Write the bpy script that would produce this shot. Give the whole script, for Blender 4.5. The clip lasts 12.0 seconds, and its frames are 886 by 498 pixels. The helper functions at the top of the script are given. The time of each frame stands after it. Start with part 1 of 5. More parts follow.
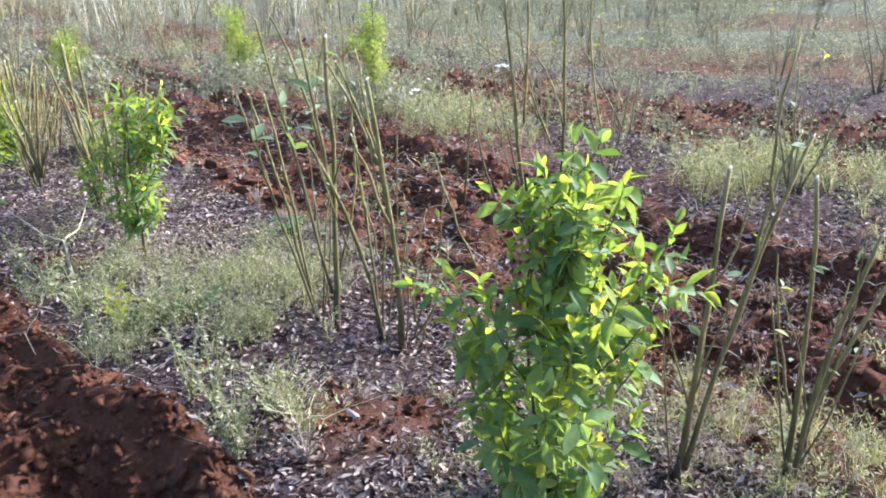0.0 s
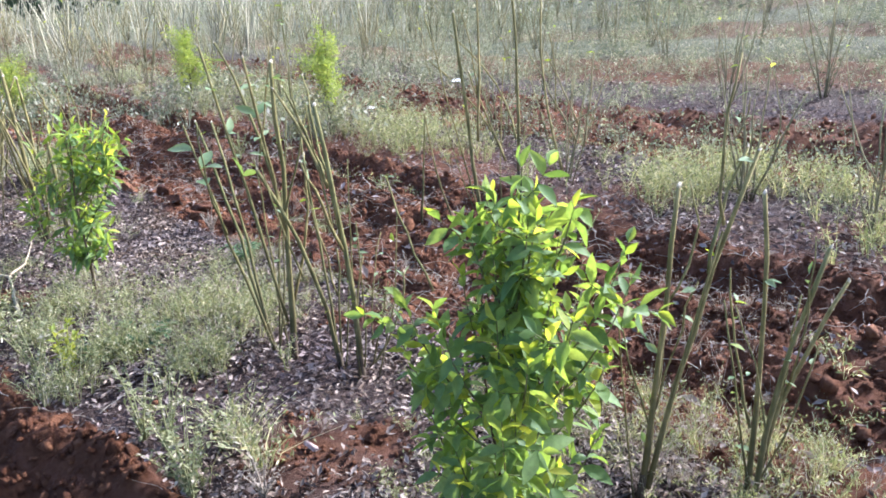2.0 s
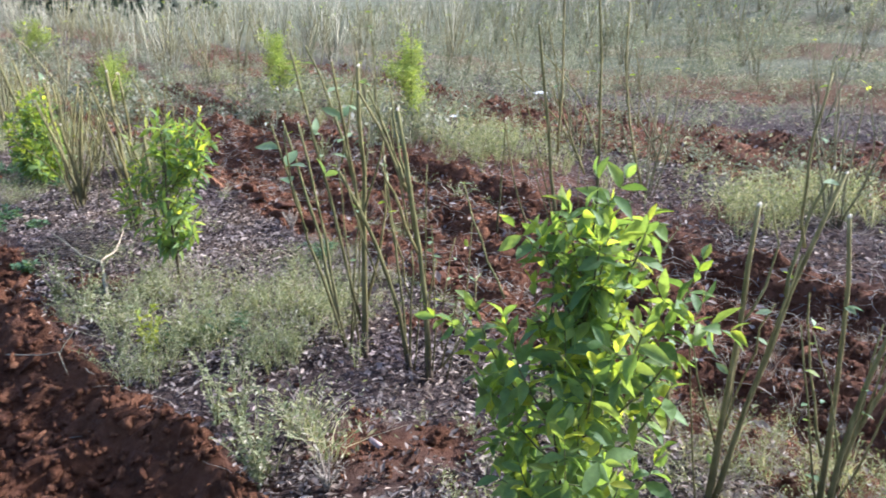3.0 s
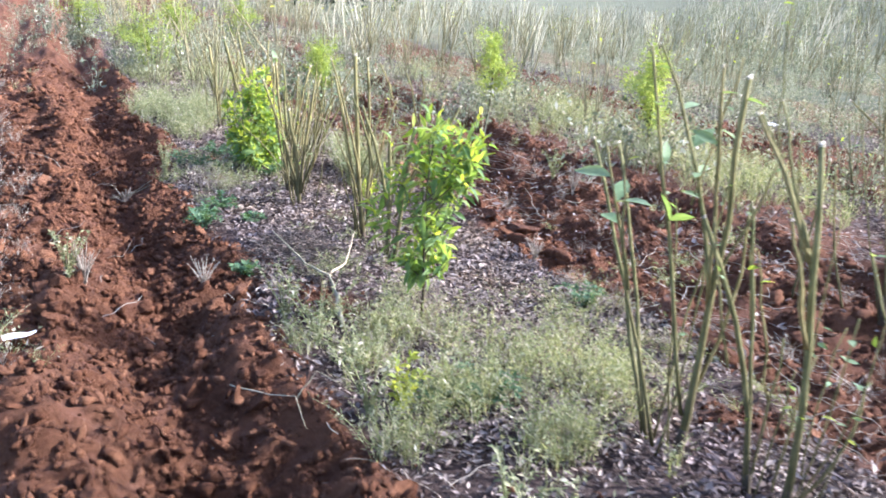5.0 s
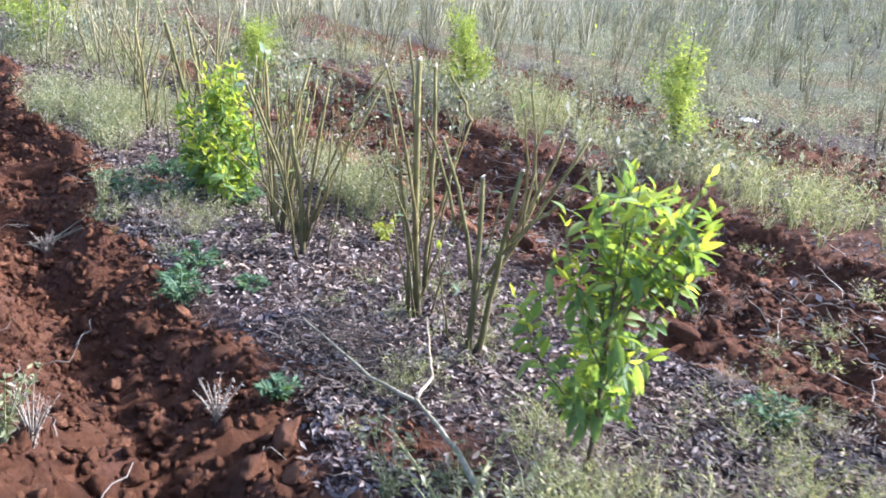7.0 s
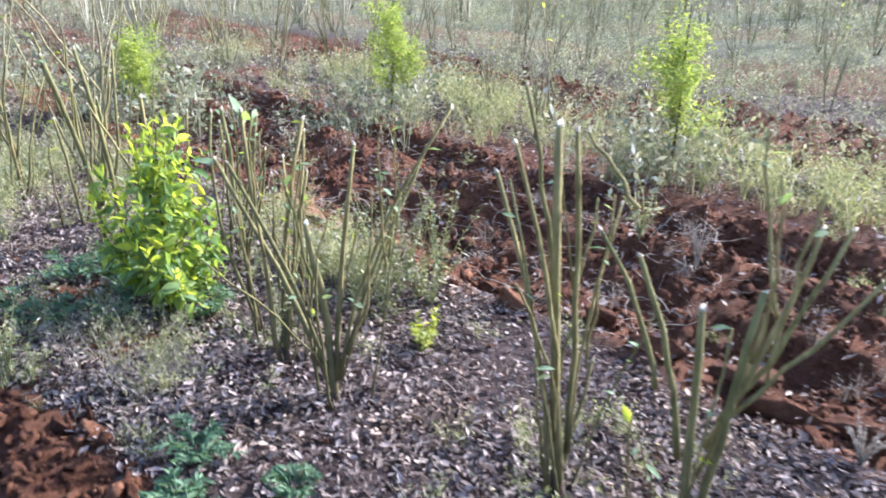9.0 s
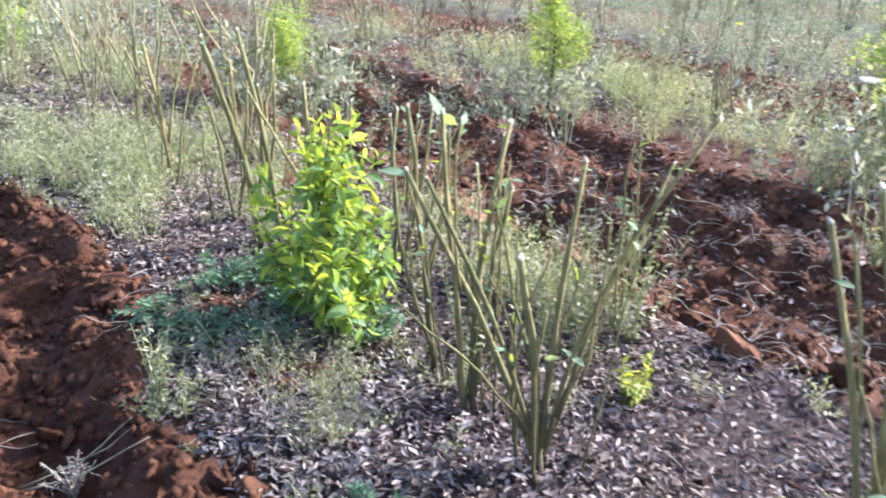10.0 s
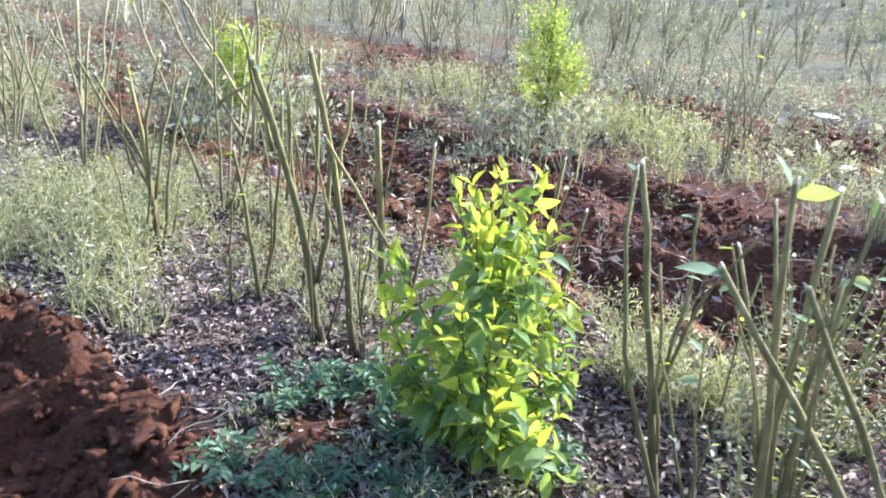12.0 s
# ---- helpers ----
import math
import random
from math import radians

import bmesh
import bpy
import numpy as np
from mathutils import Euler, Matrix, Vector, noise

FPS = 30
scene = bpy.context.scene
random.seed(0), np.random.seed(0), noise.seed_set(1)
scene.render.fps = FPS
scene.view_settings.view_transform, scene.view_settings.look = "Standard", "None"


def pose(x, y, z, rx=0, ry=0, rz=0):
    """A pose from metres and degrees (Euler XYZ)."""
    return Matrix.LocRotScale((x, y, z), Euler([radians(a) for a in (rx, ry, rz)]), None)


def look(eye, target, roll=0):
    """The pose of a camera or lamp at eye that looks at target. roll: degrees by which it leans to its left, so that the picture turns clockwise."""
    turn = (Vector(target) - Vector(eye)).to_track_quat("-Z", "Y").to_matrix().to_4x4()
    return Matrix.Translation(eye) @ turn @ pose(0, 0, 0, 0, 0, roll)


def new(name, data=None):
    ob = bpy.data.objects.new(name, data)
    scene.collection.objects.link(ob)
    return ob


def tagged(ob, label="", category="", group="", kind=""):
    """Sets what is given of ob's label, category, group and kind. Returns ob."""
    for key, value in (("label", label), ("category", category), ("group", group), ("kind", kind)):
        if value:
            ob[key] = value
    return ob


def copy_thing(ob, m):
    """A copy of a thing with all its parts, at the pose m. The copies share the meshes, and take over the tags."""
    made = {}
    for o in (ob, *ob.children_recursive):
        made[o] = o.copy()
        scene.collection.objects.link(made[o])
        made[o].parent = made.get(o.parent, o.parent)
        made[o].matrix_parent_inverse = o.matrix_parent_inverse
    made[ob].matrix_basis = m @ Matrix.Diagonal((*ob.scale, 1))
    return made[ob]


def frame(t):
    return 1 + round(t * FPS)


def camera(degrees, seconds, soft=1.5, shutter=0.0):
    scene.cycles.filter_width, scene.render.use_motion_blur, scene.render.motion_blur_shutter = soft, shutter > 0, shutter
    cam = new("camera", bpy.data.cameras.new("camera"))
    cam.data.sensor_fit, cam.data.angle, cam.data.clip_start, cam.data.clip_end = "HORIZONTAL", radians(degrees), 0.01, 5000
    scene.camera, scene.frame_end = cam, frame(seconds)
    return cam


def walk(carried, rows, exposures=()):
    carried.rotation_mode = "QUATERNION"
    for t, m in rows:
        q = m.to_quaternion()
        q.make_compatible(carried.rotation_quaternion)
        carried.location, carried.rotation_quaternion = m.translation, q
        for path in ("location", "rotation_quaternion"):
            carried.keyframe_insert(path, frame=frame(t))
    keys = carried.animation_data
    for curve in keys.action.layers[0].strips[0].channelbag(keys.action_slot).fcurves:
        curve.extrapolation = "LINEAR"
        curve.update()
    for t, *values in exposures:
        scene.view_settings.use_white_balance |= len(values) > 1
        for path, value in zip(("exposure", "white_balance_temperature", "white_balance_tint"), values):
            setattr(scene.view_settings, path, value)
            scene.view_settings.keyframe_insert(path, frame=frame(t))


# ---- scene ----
cam = camera(56.4, 12.0, soft=1.7, shutter=0.3)
PATH = [
    (0, (0.579, 0.531, 1.515), (0.374, 2.403, 0.843), -0.2),
    (0.5, (0.563, 0.565, 1.518), (0.441, 2.439, 0.828), -0.5),
    (1, (0.544, 0.588, 1.518), (0.46, 2.468, 0.841), -1.3),
    (1.5, (0.588, 0.582, 1.541), (0.491, 2.465, 0.875), -1.6),
    (2, (0.609, 0.58, 1.536), (0.49, 2.471, 0.893), -1.5),
    (2.5, (0.621, 0.56, 1.554), (0.461, 2.459, 0.945), -0.9),
    (3, (0.615, 0.546, 1.533), (0.317, 2.425, 0.916), 0.0),
    (3.5, (0.589, 0.627, 1.537), (0.145, 2.478, 0.923), -0.2),
    (3.7, (0.544, 0.678, 1.55), (0.048, 2.518, 0.946), -0.4),
    (5.3, (-0.428, 1.373, 1.391), (-1.057, 3.17, 0.779), 4.7),
    (5.5, (-0.56, 1.487, 1.408), (-1.187, 3.285, 0.794), 4.5),
    (6, (-0.885, 1.762, 1.372), (-1.451, 3.58, 0.762), 4.2),
    (6.5, (-1.114, 1.929, 1.378), (-1.569, 3.779, 0.768), 5.0),
    (7, (-1.468, 2.252, 1.345), (-1.804, 4.115, 0.7), 6.4),
    (7.2, (-1.578, 2.341, 1.374), (-1.896, 4.206, 0.725), 6.6),
    (8.8, (-2.342, 3.198, 1.381), (-2.324, 5.07, 0.676), 3.5),
    (9, (-2.407, 3.365, 1.383), (-2.407, 5.243, 0.694), 2.4),
    (9.5, (-2.57, 3.641, 1.322), (-2.677, 5.512, 0.623), 1.2),
    (10, (-2.734, 3.855, 1.341), (-3.0, 5.691, 0.594), 2.3),
    (10.5, (-2.831, 4.036, 1.307), (-3.219, 5.853, 0.567), 2.3),
    (11, (-3.058, 4.2, 1.253), (-3.396, 6.043, 0.553), 2.4),
    (11.5, (-3.391, 4.346, 1.24), (-3.514, 6.224, 0.562), 3.4),
    (12, (-3.642, 4.556, 1.192), (-3.588, 6.44, 0.525), 4.6),
]
walk(cam, [(t, look(eye, target, roll)) for t, eye, target, roll in PATH], exposures=[(0, 1.60, 5270, 20), (1.8, 1.65, 5270, 20), (3, 1.34, 5270, 18), (3.6, 1.63, 5250, 20), (5.5, 1.91, 5260, 20), (7, 1.73, 5220, 21), (9, 1.80, 5210, 20), (10.5, 1.98, 5230, 19), (12, 1.93, 5190, 20)])

# ---- light ----
SUN_AZ, SUN_EL = 60.0, 31.0      # degrees to the right of +y, and above the horizon
world = bpy.data.worlds.new("sky")
scene.world = world
world.use_nodes = True
wn = world.node_tree
bg = wn.nodes["Background"]
sky = wn.nodes.new("ShaderNodeTexSky")
sky.sky_type = "NISHITA"
sky.sun_disc = False
sky.sun_elevation = radians(SUN_EL)
sky.sun_rotation = radians(SUN_AZ)
sky.dust_density = 3.0
wn.links.new(sky.outputs[0], bg.inputs[0])
bg.inputs[1].default_value = 0.15
sun_data = bpy.data.lights.new("sun", "SUN")
sun_data.energy = 4.6
sun_data.angle = radians(0.6)
sun_data.color = (1.0, 0.94, 0.84)
sun = new("sun", sun_data)
to_sun = Vector((math.sin(radians(SUN_AZ)) * math.cos(radians(SUN_EL)), math.cos(radians(SUN_AZ)) * math.cos(radians(SUN_EL)), math.sin(radians(SUN_EL))))
sun.matrix_world = look(to_sun * 30, (0, 0, 0))


# ---- materials ----
def nodes_of(name):
    m = bpy.data.materials.new(name)
    m.use_nodes = True
    return m, m.node_tree, m.node_tree.nodes["Principled BSDF"]


def ramp(nt, fac, stops):
    r = nt.nodes.new("ShaderNodeValToRGB")
    while len(r.color_ramp.elements) < len(stops):
        r.color_ramp.elements.new(0.5)
    for e, (p, c) in zip(r.color_ramp.elements, stops):
        e.position, e.color = p, (*c, 1)
    nt.links.new(fac, r.inputs[0])
    return r.outputs[0]


def noise_tex(nt, scale, detail=4.0, rough=0.6, vec=None):
    n = nt.nodes.new("ShaderNodeTexNoise")
    n.inputs["Scale"].default_value, n.inputs["Detail"].default_value, n.inputs["Roughness"].default_value = scale, detail, rough
    if vec is not None:
        nt.links.new(vec, n.inputs["Vector"])
    return n.outputs["Fac"]


def mix(nt, fac, a, b, mode="MIX"):
    m = nt.nodes.new("ShaderNodeMix")
    m.data_type, m.blend_type = "RGBA", mode
    for sock, v in ((m.inputs[0], fac), (m.inputs[6], a), (m.inputs[7], b)):
        if isinstance(v, (int, float)):
            sock.default_value = v
        elif isinstance(v, tuple):
            sock.default_value = (*v, 1)
        else:
            nt.links.new(v, sock)
    return m.outputs[2]


def bump(nt, bsdf, height, strength, dist):
    b = nt.nodes.new("ShaderNodeBump")
    b.inputs["Strength"].default_value, b.inputs["Distance"].default_value = strength, dist
    nt.links.new(height, b.inputs["Height"])
    nt.links.new(b.outputs[0], bsdf.inputs["Normal"])


def position(nt):
    return nt.nodes.new("ShaderNodeNewGeometry").outputs["Position"]


SOIL = [(0.25, (0.050, 0.0205, 0.0102)), (0.5, (0.134, 0.0565, 0.0265)), (0.75, (0.262, 0.124, 0.063))]


def soil_material():
    m, nt, b = nodes_of("red_soil")
    pos = position(nt)
    fine = noise_tex(nt, 38, 6, 0.7, pos)
    broad = noise_tex(nt, 2.2, 4, 0.6, pos)
    red = mix(nt, 0.5, ramp(nt, fine, SOIL), ramp(nt, broad, SOIL))
    dusty = mix(nt, ramp(nt, noise_tex(nt, 9, 5, 0.65, pos), [(0.5, (0, 0, 0)), (0.75, (0.5, 0.5, 0.5))]), red, (0.30, 0.15, 0.10))
    bed = ramp(nt, fine, [(0.3, (0.045, 0.030, 0.026)), (0.55, (0.10, 0.07, 0.058)), (0.75, (0.19, 0.145, 0.12))])
    kind = nt.nodes.new("ShaderNodeAttribute")
    kind.attribute_name = "bed"
    past = nt.nodes.new("ShaderNodeAttribute")
    past.attribute_name = "meadow"
    grass = ramp(nt, noise_tex(nt, 3.0, 8, 0.7, pos), [(0.3, (0.075, 0.076, 0.040)), (0.7, (0.20, 0.20, 0.115))])
    nt.links.new(mix(nt, past.outputs["Fac"], mix(nt, kind.outputs["Fac"], dusty, bed), grass), b.inputs["Base Color"])
    b.inputs["Roughness"].default_value = 0.95
    b.inputs["Specular IOR Level"].default_value = 0.15
    bump(nt, b, noise_tex(nt, 60, 9, 0.85, pos), 1.0, 0.04)
    return m


def clod_material(name, single):
    m, nt, b = nodes_of(name)
    pos = position(nt)
    rnd = nt.nodes.new("ShaderNodeObjectInfo").outputs["Random"] if single else nt.nodes.new("ShaderNodeNewGeometry").outputs["Random Per Island"]
    red = mix(nt, 0.55, ramp(nt, noise_tex(nt, 45, 6, 0.7, pos), SOIL), ramp(nt, rnd, [(0, (0.060, 0.024, 0.0125)), (0.6, (0.145, 0.061, 0.029)), (0.95, (0.30, 0.145, 0.075))]))
    nt.links.new(red, b.inputs["Base Color"])
    b.inputs["Roughness"].default_value = 0.95
    b.inputs["Specular IOR Level"].default_value = 0.15
    bump(nt, b, noise_tex(nt, 70, 9, 0.82, pos), 1.0, 0.022)
    return m


def island_material(name, stops, rough=0.7, through_light=0.0, per_object=False, grain=60.0, spec=0.3, patches=None, glow=(1.9, 1.75, 0.55)):
    """Colour by piece, with a fine mottling; through_light: share of light let through."""
    m, nt, b = nodes_of(name)
    if per_object:
        rnd = nt.nodes.new("ShaderNodeObjectInfo").outputs["Random"]
    else:
        rnd = nt.nodes.new("ShaderNodeNewGeometry").outputs["Random Per Island"]
    col = ramp(nt, rnd, stops)
    mott = ramp(nt, noise_tex(nt, grain, 4, 0.6, position(nt)), [(0.3, (0.72, 0.72, 0.72)), (0.7, (1.0, 1.0, 1.0))])
    col = mix(nt, 1.0, col, mott, "MULTIPLY")
    if patches:
        col = mix(nt, 1.0, col, ramp(nt, noise_tex(nt, 2.3, 3, 0.6, position(nt)), patches), "MULTIPLY")
    nt.links.new(col, b.inputs["Base Color"])
    b.inputs["Roughness"].default_value = rough
    b.inputs["Specular IOR Level"].default_value = spec
    if through_light:
        tr = nt.nodes.new("ShaderNodeBsdfTranslucent")
        warm = mix(nt, 1.0, col, glow, "MULTIPLY")
        nt.links.new(warm, tr.inputs[0])
        ms = nt.nodes.new("ShaderNodeMixShader")
        ms.inputs[0].default_value = through_light
        nt.links.new(b.outputs[0], ms.inputs[1])
        nt.links.new(tr.outputs[0], ms.inputs[2])
        nt.links.new(ms.outputs[0], nt.nodes["Material Output"].inputs[0])
    return m


def bark_material(name, dark, light, old=None):
    m, nt, b = nodes_of(name)
    co = nt.nodes.new("ShaderNodeTexCoord").outputs["Object"]
    mp = nt.nodes.new("ShaderNodeMapping")
    mp.inputs["Scale"].default_value = (1, 1, 0.12)
    nt.links.new(co, mp.inputs[0])
    col = ramp(nt, noise_tex(nt, 70, 5, 0.65, mp.outputs[0]), [(0.3, dark), (0.7, light)])
    blot = ramp(nt, noise_tex(nt, 9, 4, 0.6, co), [(0.35, (0.6, 0.62, 0.58)), (0.65, (1, 1, 1))])
    rnd = nt.nodes.new("ShaderNodeObjectInfo").outputs["Random"]
    tint = ramp(nt, rnd, [(0, (0.72, 0.76, 0.66)), (1, (1.1, 1.02, 0.92))])
    col = mix(nt, 1.0, mix(nt, 1.0, col, blot, "MULTIPLY"), tint, "MULTIPLY")
    if old:
        # old brown bark low on the stalk, young and greenish higher up
        part_z = nt.nodes.new("ShaderNodeSeparateXYZ")
        nt.links.new(co, part_z.inputs[0])
        age = nt.nodes.new("ShaderNodeMath")
        age.operation = "MULTIPLY_ADD"
        nt.links.new(noise_tex(nt, 6, 3, 0.6, co), age.inputs[0])
        age.inputs[1].default_value = 0.35
        nt.links.new(part_z.outputs["Z"], age.inputs[2])
        col = mix(nt, ramp(nt, age.outputs[0], [(0.15, (1, 1, 1)), (0.75, (0, 0, 0))]), col, mix(nt, 1.0, old, blot, "MULTIPLY"))
    nt.links.new(col, b.inputs["Base Color"])
    b.inputs["Roughness"].default_value = 0.85
    b.inputs["Specular IOR Level"].default_value = 0.12
    bump(nt, b, noise_tex(nt, 120, 5, 0.7, mp.outputs[0]), 0.5, 0.004)
    return m


M_SOIL = soil_material()
M_CLOD = clod_material("clod_soil", False)
M_LUMP = clod_material("lump_soil", True)
M_BARK = bark_material("stalk_bark", (0.155, 0.135, 0.052), (0.38, 0.335, 0.155), (0.105, 0.088, 0.042))
# bark of the clumps further off, paler than the near stalks
M_FARBARK = bark_material("far_bark", (0.21, 0.19, 0.095), (0.46, 0.415, 0.25), (0.15, 0.13, 0.075))
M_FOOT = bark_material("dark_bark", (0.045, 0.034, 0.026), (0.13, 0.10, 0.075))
M_TWIG = bark_material("sapling_bark", (0.07, 0.05, 0.033), (0.19, 0.145, 0.095))
M_SHOOT = bark_material("green_shoot", (0.10, 0.10, 0.04), (0.24, 0.25, 0.11))
M_DEAD = bark_material("dead_wood", (0.30, 0.25, 0.18), (0.52, 0.45, 0.34))
M_CUT = island_material("cut_wood", [(0, (0.46, 0.38, 0.24)), (1, (0.66, 0.57, 0.40))], 0.8, per_object=True)
LEAF_TONES = [(0, (0.12, 0.20, 0.075)), (0.55, (0.19, 0.285, 0.097)), (1, (0.28, 0.36, 0.115))]
YOUNG_TONES = [(0, (0.21, 0.30, 0.055)), (0.6, (0.32, 0.40, 0.075)), (1, (0.46, 0.49, 0.10))]
M_LEAF = island_material("sapling_leaf", LEAF_TONES, 0.55, 0.48, True, spec=0.2)
M_YOUNG = island_material("young_leaf", YOUNG_TONES, 0.5, 0.6, True, spec=0.2)
M_FOLIAGE = island_material("sapling_foliage", LEAF_TONES, 0.55, 0.48, spec=0.2)
M_YOUNGFOLIAGE = island_material("young_foliage", YOUNG_TONES, 0.5, 0.6, spec=0.2)
M_CROWN = island_material("far_leaf", [(0, (0.18, 0.24, 0.075)), (0.6, (0.30, 0.36, 0.11)), (1, (0.44, 0.47, 0.16))], 0.6, 0.5, spec=0.15, glow=(1.6, 1.6, 0.6))
M_STALKLEAF = island_material("stalk_leaf", [(0, (0.16, 0.24, 0.12)), (1, (0.30, 0.38, 0.22))], 0.7, 0.35, True, spec=0.12)
M_LITTER = island_material("dry_leaf", [(0, (0.066, 0.053, 0.045)), (0.35, (0.185, 0.153, 0.129)), (0.7, (0.355, 0.302, 0.258)), (0.94, (0.44, 0.38, 0.32)), (1, (0.50, 0.435, 0.355))], 0.85, 0.15, grain=90, spec=0.1, glow=(1.1, 0.95, 0.85), patches=[(0.35, (0.76, 0.70, 0.74)), (0.5, (1, 0.97, 0.95)), (0.65, (1.0, 0.91, 0.80))])
M_DRYLEAF = island_material("single_dry_leaf", [(0, (0.17, 0.138, 0.122)), (0.6, (0.33, 0.275, 0.245)), (1, (0.46, 0.395, 0.345))], 0.85, 0.15, True, grain=90, spec=0.1, glow=(1.1, 0.95, 0.85))
M_WEED = island_material("weed", [(0, (0.115, 0.140, 0.062)), (0.35, (0.235, 0.26, 0.128)), (0.7, (0.355, 0.36, 0.19)), (0.92, (0.48, 0.44, 0.28)), (1, (0.66, 0.62, 0.52))], 0.7, 0.38, glow=(1.4, 1.35, 0.8))
M_FARWEED = island_material("field_weed", [(0, (0.115, 0.137, 0.08)), (0.4, (0.225, 0.245, 0.16)), (0.8, (0.36, 0.36, 0.25)), (1, (0.52, 0.49, 0.40))], 0.75, 0.32, glow=(1.3, 1.25, 0.8))
M_GREENWEED = island_material("green_weed", [(0, (0.060, 0.125, 0.062)), (0.6, (0.095, 0.17, 0.085)), (1, (0.15, 0.225, 0.11))], 0.6, 0.3)
M_YELLOW = island_material("yellow_weed", [(0, (0.22, 0.28, 0.05)), (1, (0.38, 0.40, 0.09))], 0.6, 0.45)
M_STRAW = island_material("straw", [(0, (0.25, 0.20, 0.145)), (1, (0.48, 0.42, 0.325))], 0.75, 0.2, glow=(1.15, 1.0, 0.8))
# stalk colour lightened to stand in for the bright haze over the field
M_HAZEDSTALK = island_material("hazed_stalk", [(0, (0.24, 0.23, 0.14)), (0.6, (0.40, 0.38, 0.25)), (1, (0.54, 0.50, 0.36))], 0.9, spec=0.1)
M_PAPER = island_material("paper", [(0, (0.75, 0.75, 0.74)), (1, (0.82, 0.82, 0.80))], 0.7, 0.15)
# twigs kept dark so that their tangle reads as shade on the litter
M_SHADETWIG = island_material("shade_twig", [(0, (0.05, 0.040, 0.032)), (0.7, (0.12, 0.098, 0.08)), (1, (0.24, 0.20, 0.16))], 0.85, spec=0.1)
M_STONE = island_material("stone", [(0, (0.30, 0.21, 0.18)), (1, (0.42, 0.32, 0.28))], 0.85, per_object=True)
M_TREE = island_material("tree_leaf", [(0, (0.02, 0.035, 0.02)), (1, (0.05, 0.075, 0.035))], 0.6, 0.15)
M_TRUNK = bark_material("tree_bark", (0.03, 0.028, 0.03), (0.10, 0.09, 0.085))


# ---- the lie of the land ----
R = math.sqrt(0.5)
PITCH, STRIP = 3.45, 1.9       # from bed to bed, and the ploughed strip between two beds
EDGE = 1.5                     # where the strip beside the path meets the bed


def place(u, v):
    """World x and y of a point u along the rows and v across them."""
    return (v - u) * R, (u + v) * R


def along(x, y):
    return (y - x) * R, (x + y) * R


TABLE = np.random.RandomState(4).rand(256, 256)


def lattice(x, y, s):
    """Smooth value noise of cell size s, between -1 and 1."""
    x, y = np.asarray(x, float) / s + 1000.5, np.asarray(y, float) / s + 1000.5
    i, j = np.floor(x).astype(int), np.floor(y).astype(int)
    a, b = x - i, y - j
    a, b = a * a * (3 - 2 * a), b * b * (3 - 2 * b)
    t = lambda p, q: TABLE[p % 256, q % 256]
    return 2 * ((t(i, j) * (1 - a) + t(i + 1, j) * a) * (1 - b) + (t(i, j + 1) * (1 - a) + t(i + 1, j + 1) * a) * b) - 1


def strip_of(u, v):
    """Distance past the strip's bed-side edge (0 at the edge, negative in the strip, down to -STRIP), and 1 on beds, 0 in strips."""
    u, v = np.asarray(u, float), np.asarray(v, float)
    v = v - 0.22 * np.exp(-(((u - 2.0) / 0.8) ** 2)) * (v < 2.3)
    v = v + 0.10 * lattice(u, v, 0.9) + 0.04 * lattice(u, v, 0.25)
    w = (v - EDGE) % PITCH
    w = np.where(w > PITCH - STRIP, w - PITCH, w)
    d = np.where(w < 0, np.maximum(w, -STRIP - w), np.minimum(w, PITCH - STRIP - w))
    return w, np.clip(0.5 + d / 0.12, 0, 1)


BARE = [(4.33, 1.72, 0.27), (4.9, 1.62, 0.18), (2.05, 2.12, 0.34), (7.25, 1.72, 0.22), (6.75, 1.72, 0.16), (8.6, 2.6, 0.3), (2.9, 2.9, 0.25)]


def bare(u, v):
    """Spots of the bed where the red soil lies open."""
    out = np.zeros_like(np.asarray(u, float))
    for u0, v0, r in BARE:
        d = np.hypot(np.asarray(u) - u0, np.asarray(v) - v0) + 0.12 * lattice(u, v, 0.15)
        out = np.maximum(out, np.clip(1.5 - 1.5 * d / r, 0, 1))
    return out


def height(u, v):
    w, bed = strip_of(u, v)
    far = np.clip((np.hypot(np.asarray(u) - 5, np.asarray(v) - 2) - 15) / 25, 0, 1)
    g = lambda c, s: np.exp(-(((w - c) / s) ** 2))
    rough = 0.06 * lattice(u, v, 0.33) + 0.055 * np.abs(lattice(u, v, 0.15)) + 0.032 * lattice(u, v, 0.075) + 0.016 * lattice(u, v, 0.041)
    strip = -0.03 - 0.13 * g(-0.42, 0.20) + 0.075 * g(-0.80, 0.16) + 0.04 * g(-0.08, 0.10) - 0.08 * g(-1.38, 0.16) + rough
    top = 0.012 * lattice(u, v, 0.5) + 0.008 * lattice(u, v, 0.12)
    top = top + 0.6 * bare(u, v) * rough
    u, v = np.asarray(u, float), np.asarray(v, float)
    rise = 0.09 * np.maximum(0, np.minimum(v - 0.62 * u - 5, 120))
    rise = rise + 0.09 * np.maximum(0, np.minimum(v - 0.3 * u - 14, 120))
    return (bed * top + (1 - bed) * strip) * (1 - 0.7 * far) + rise


def ground_z(x, y):
    u, v = along(x, y)
    return float(height(u, v))


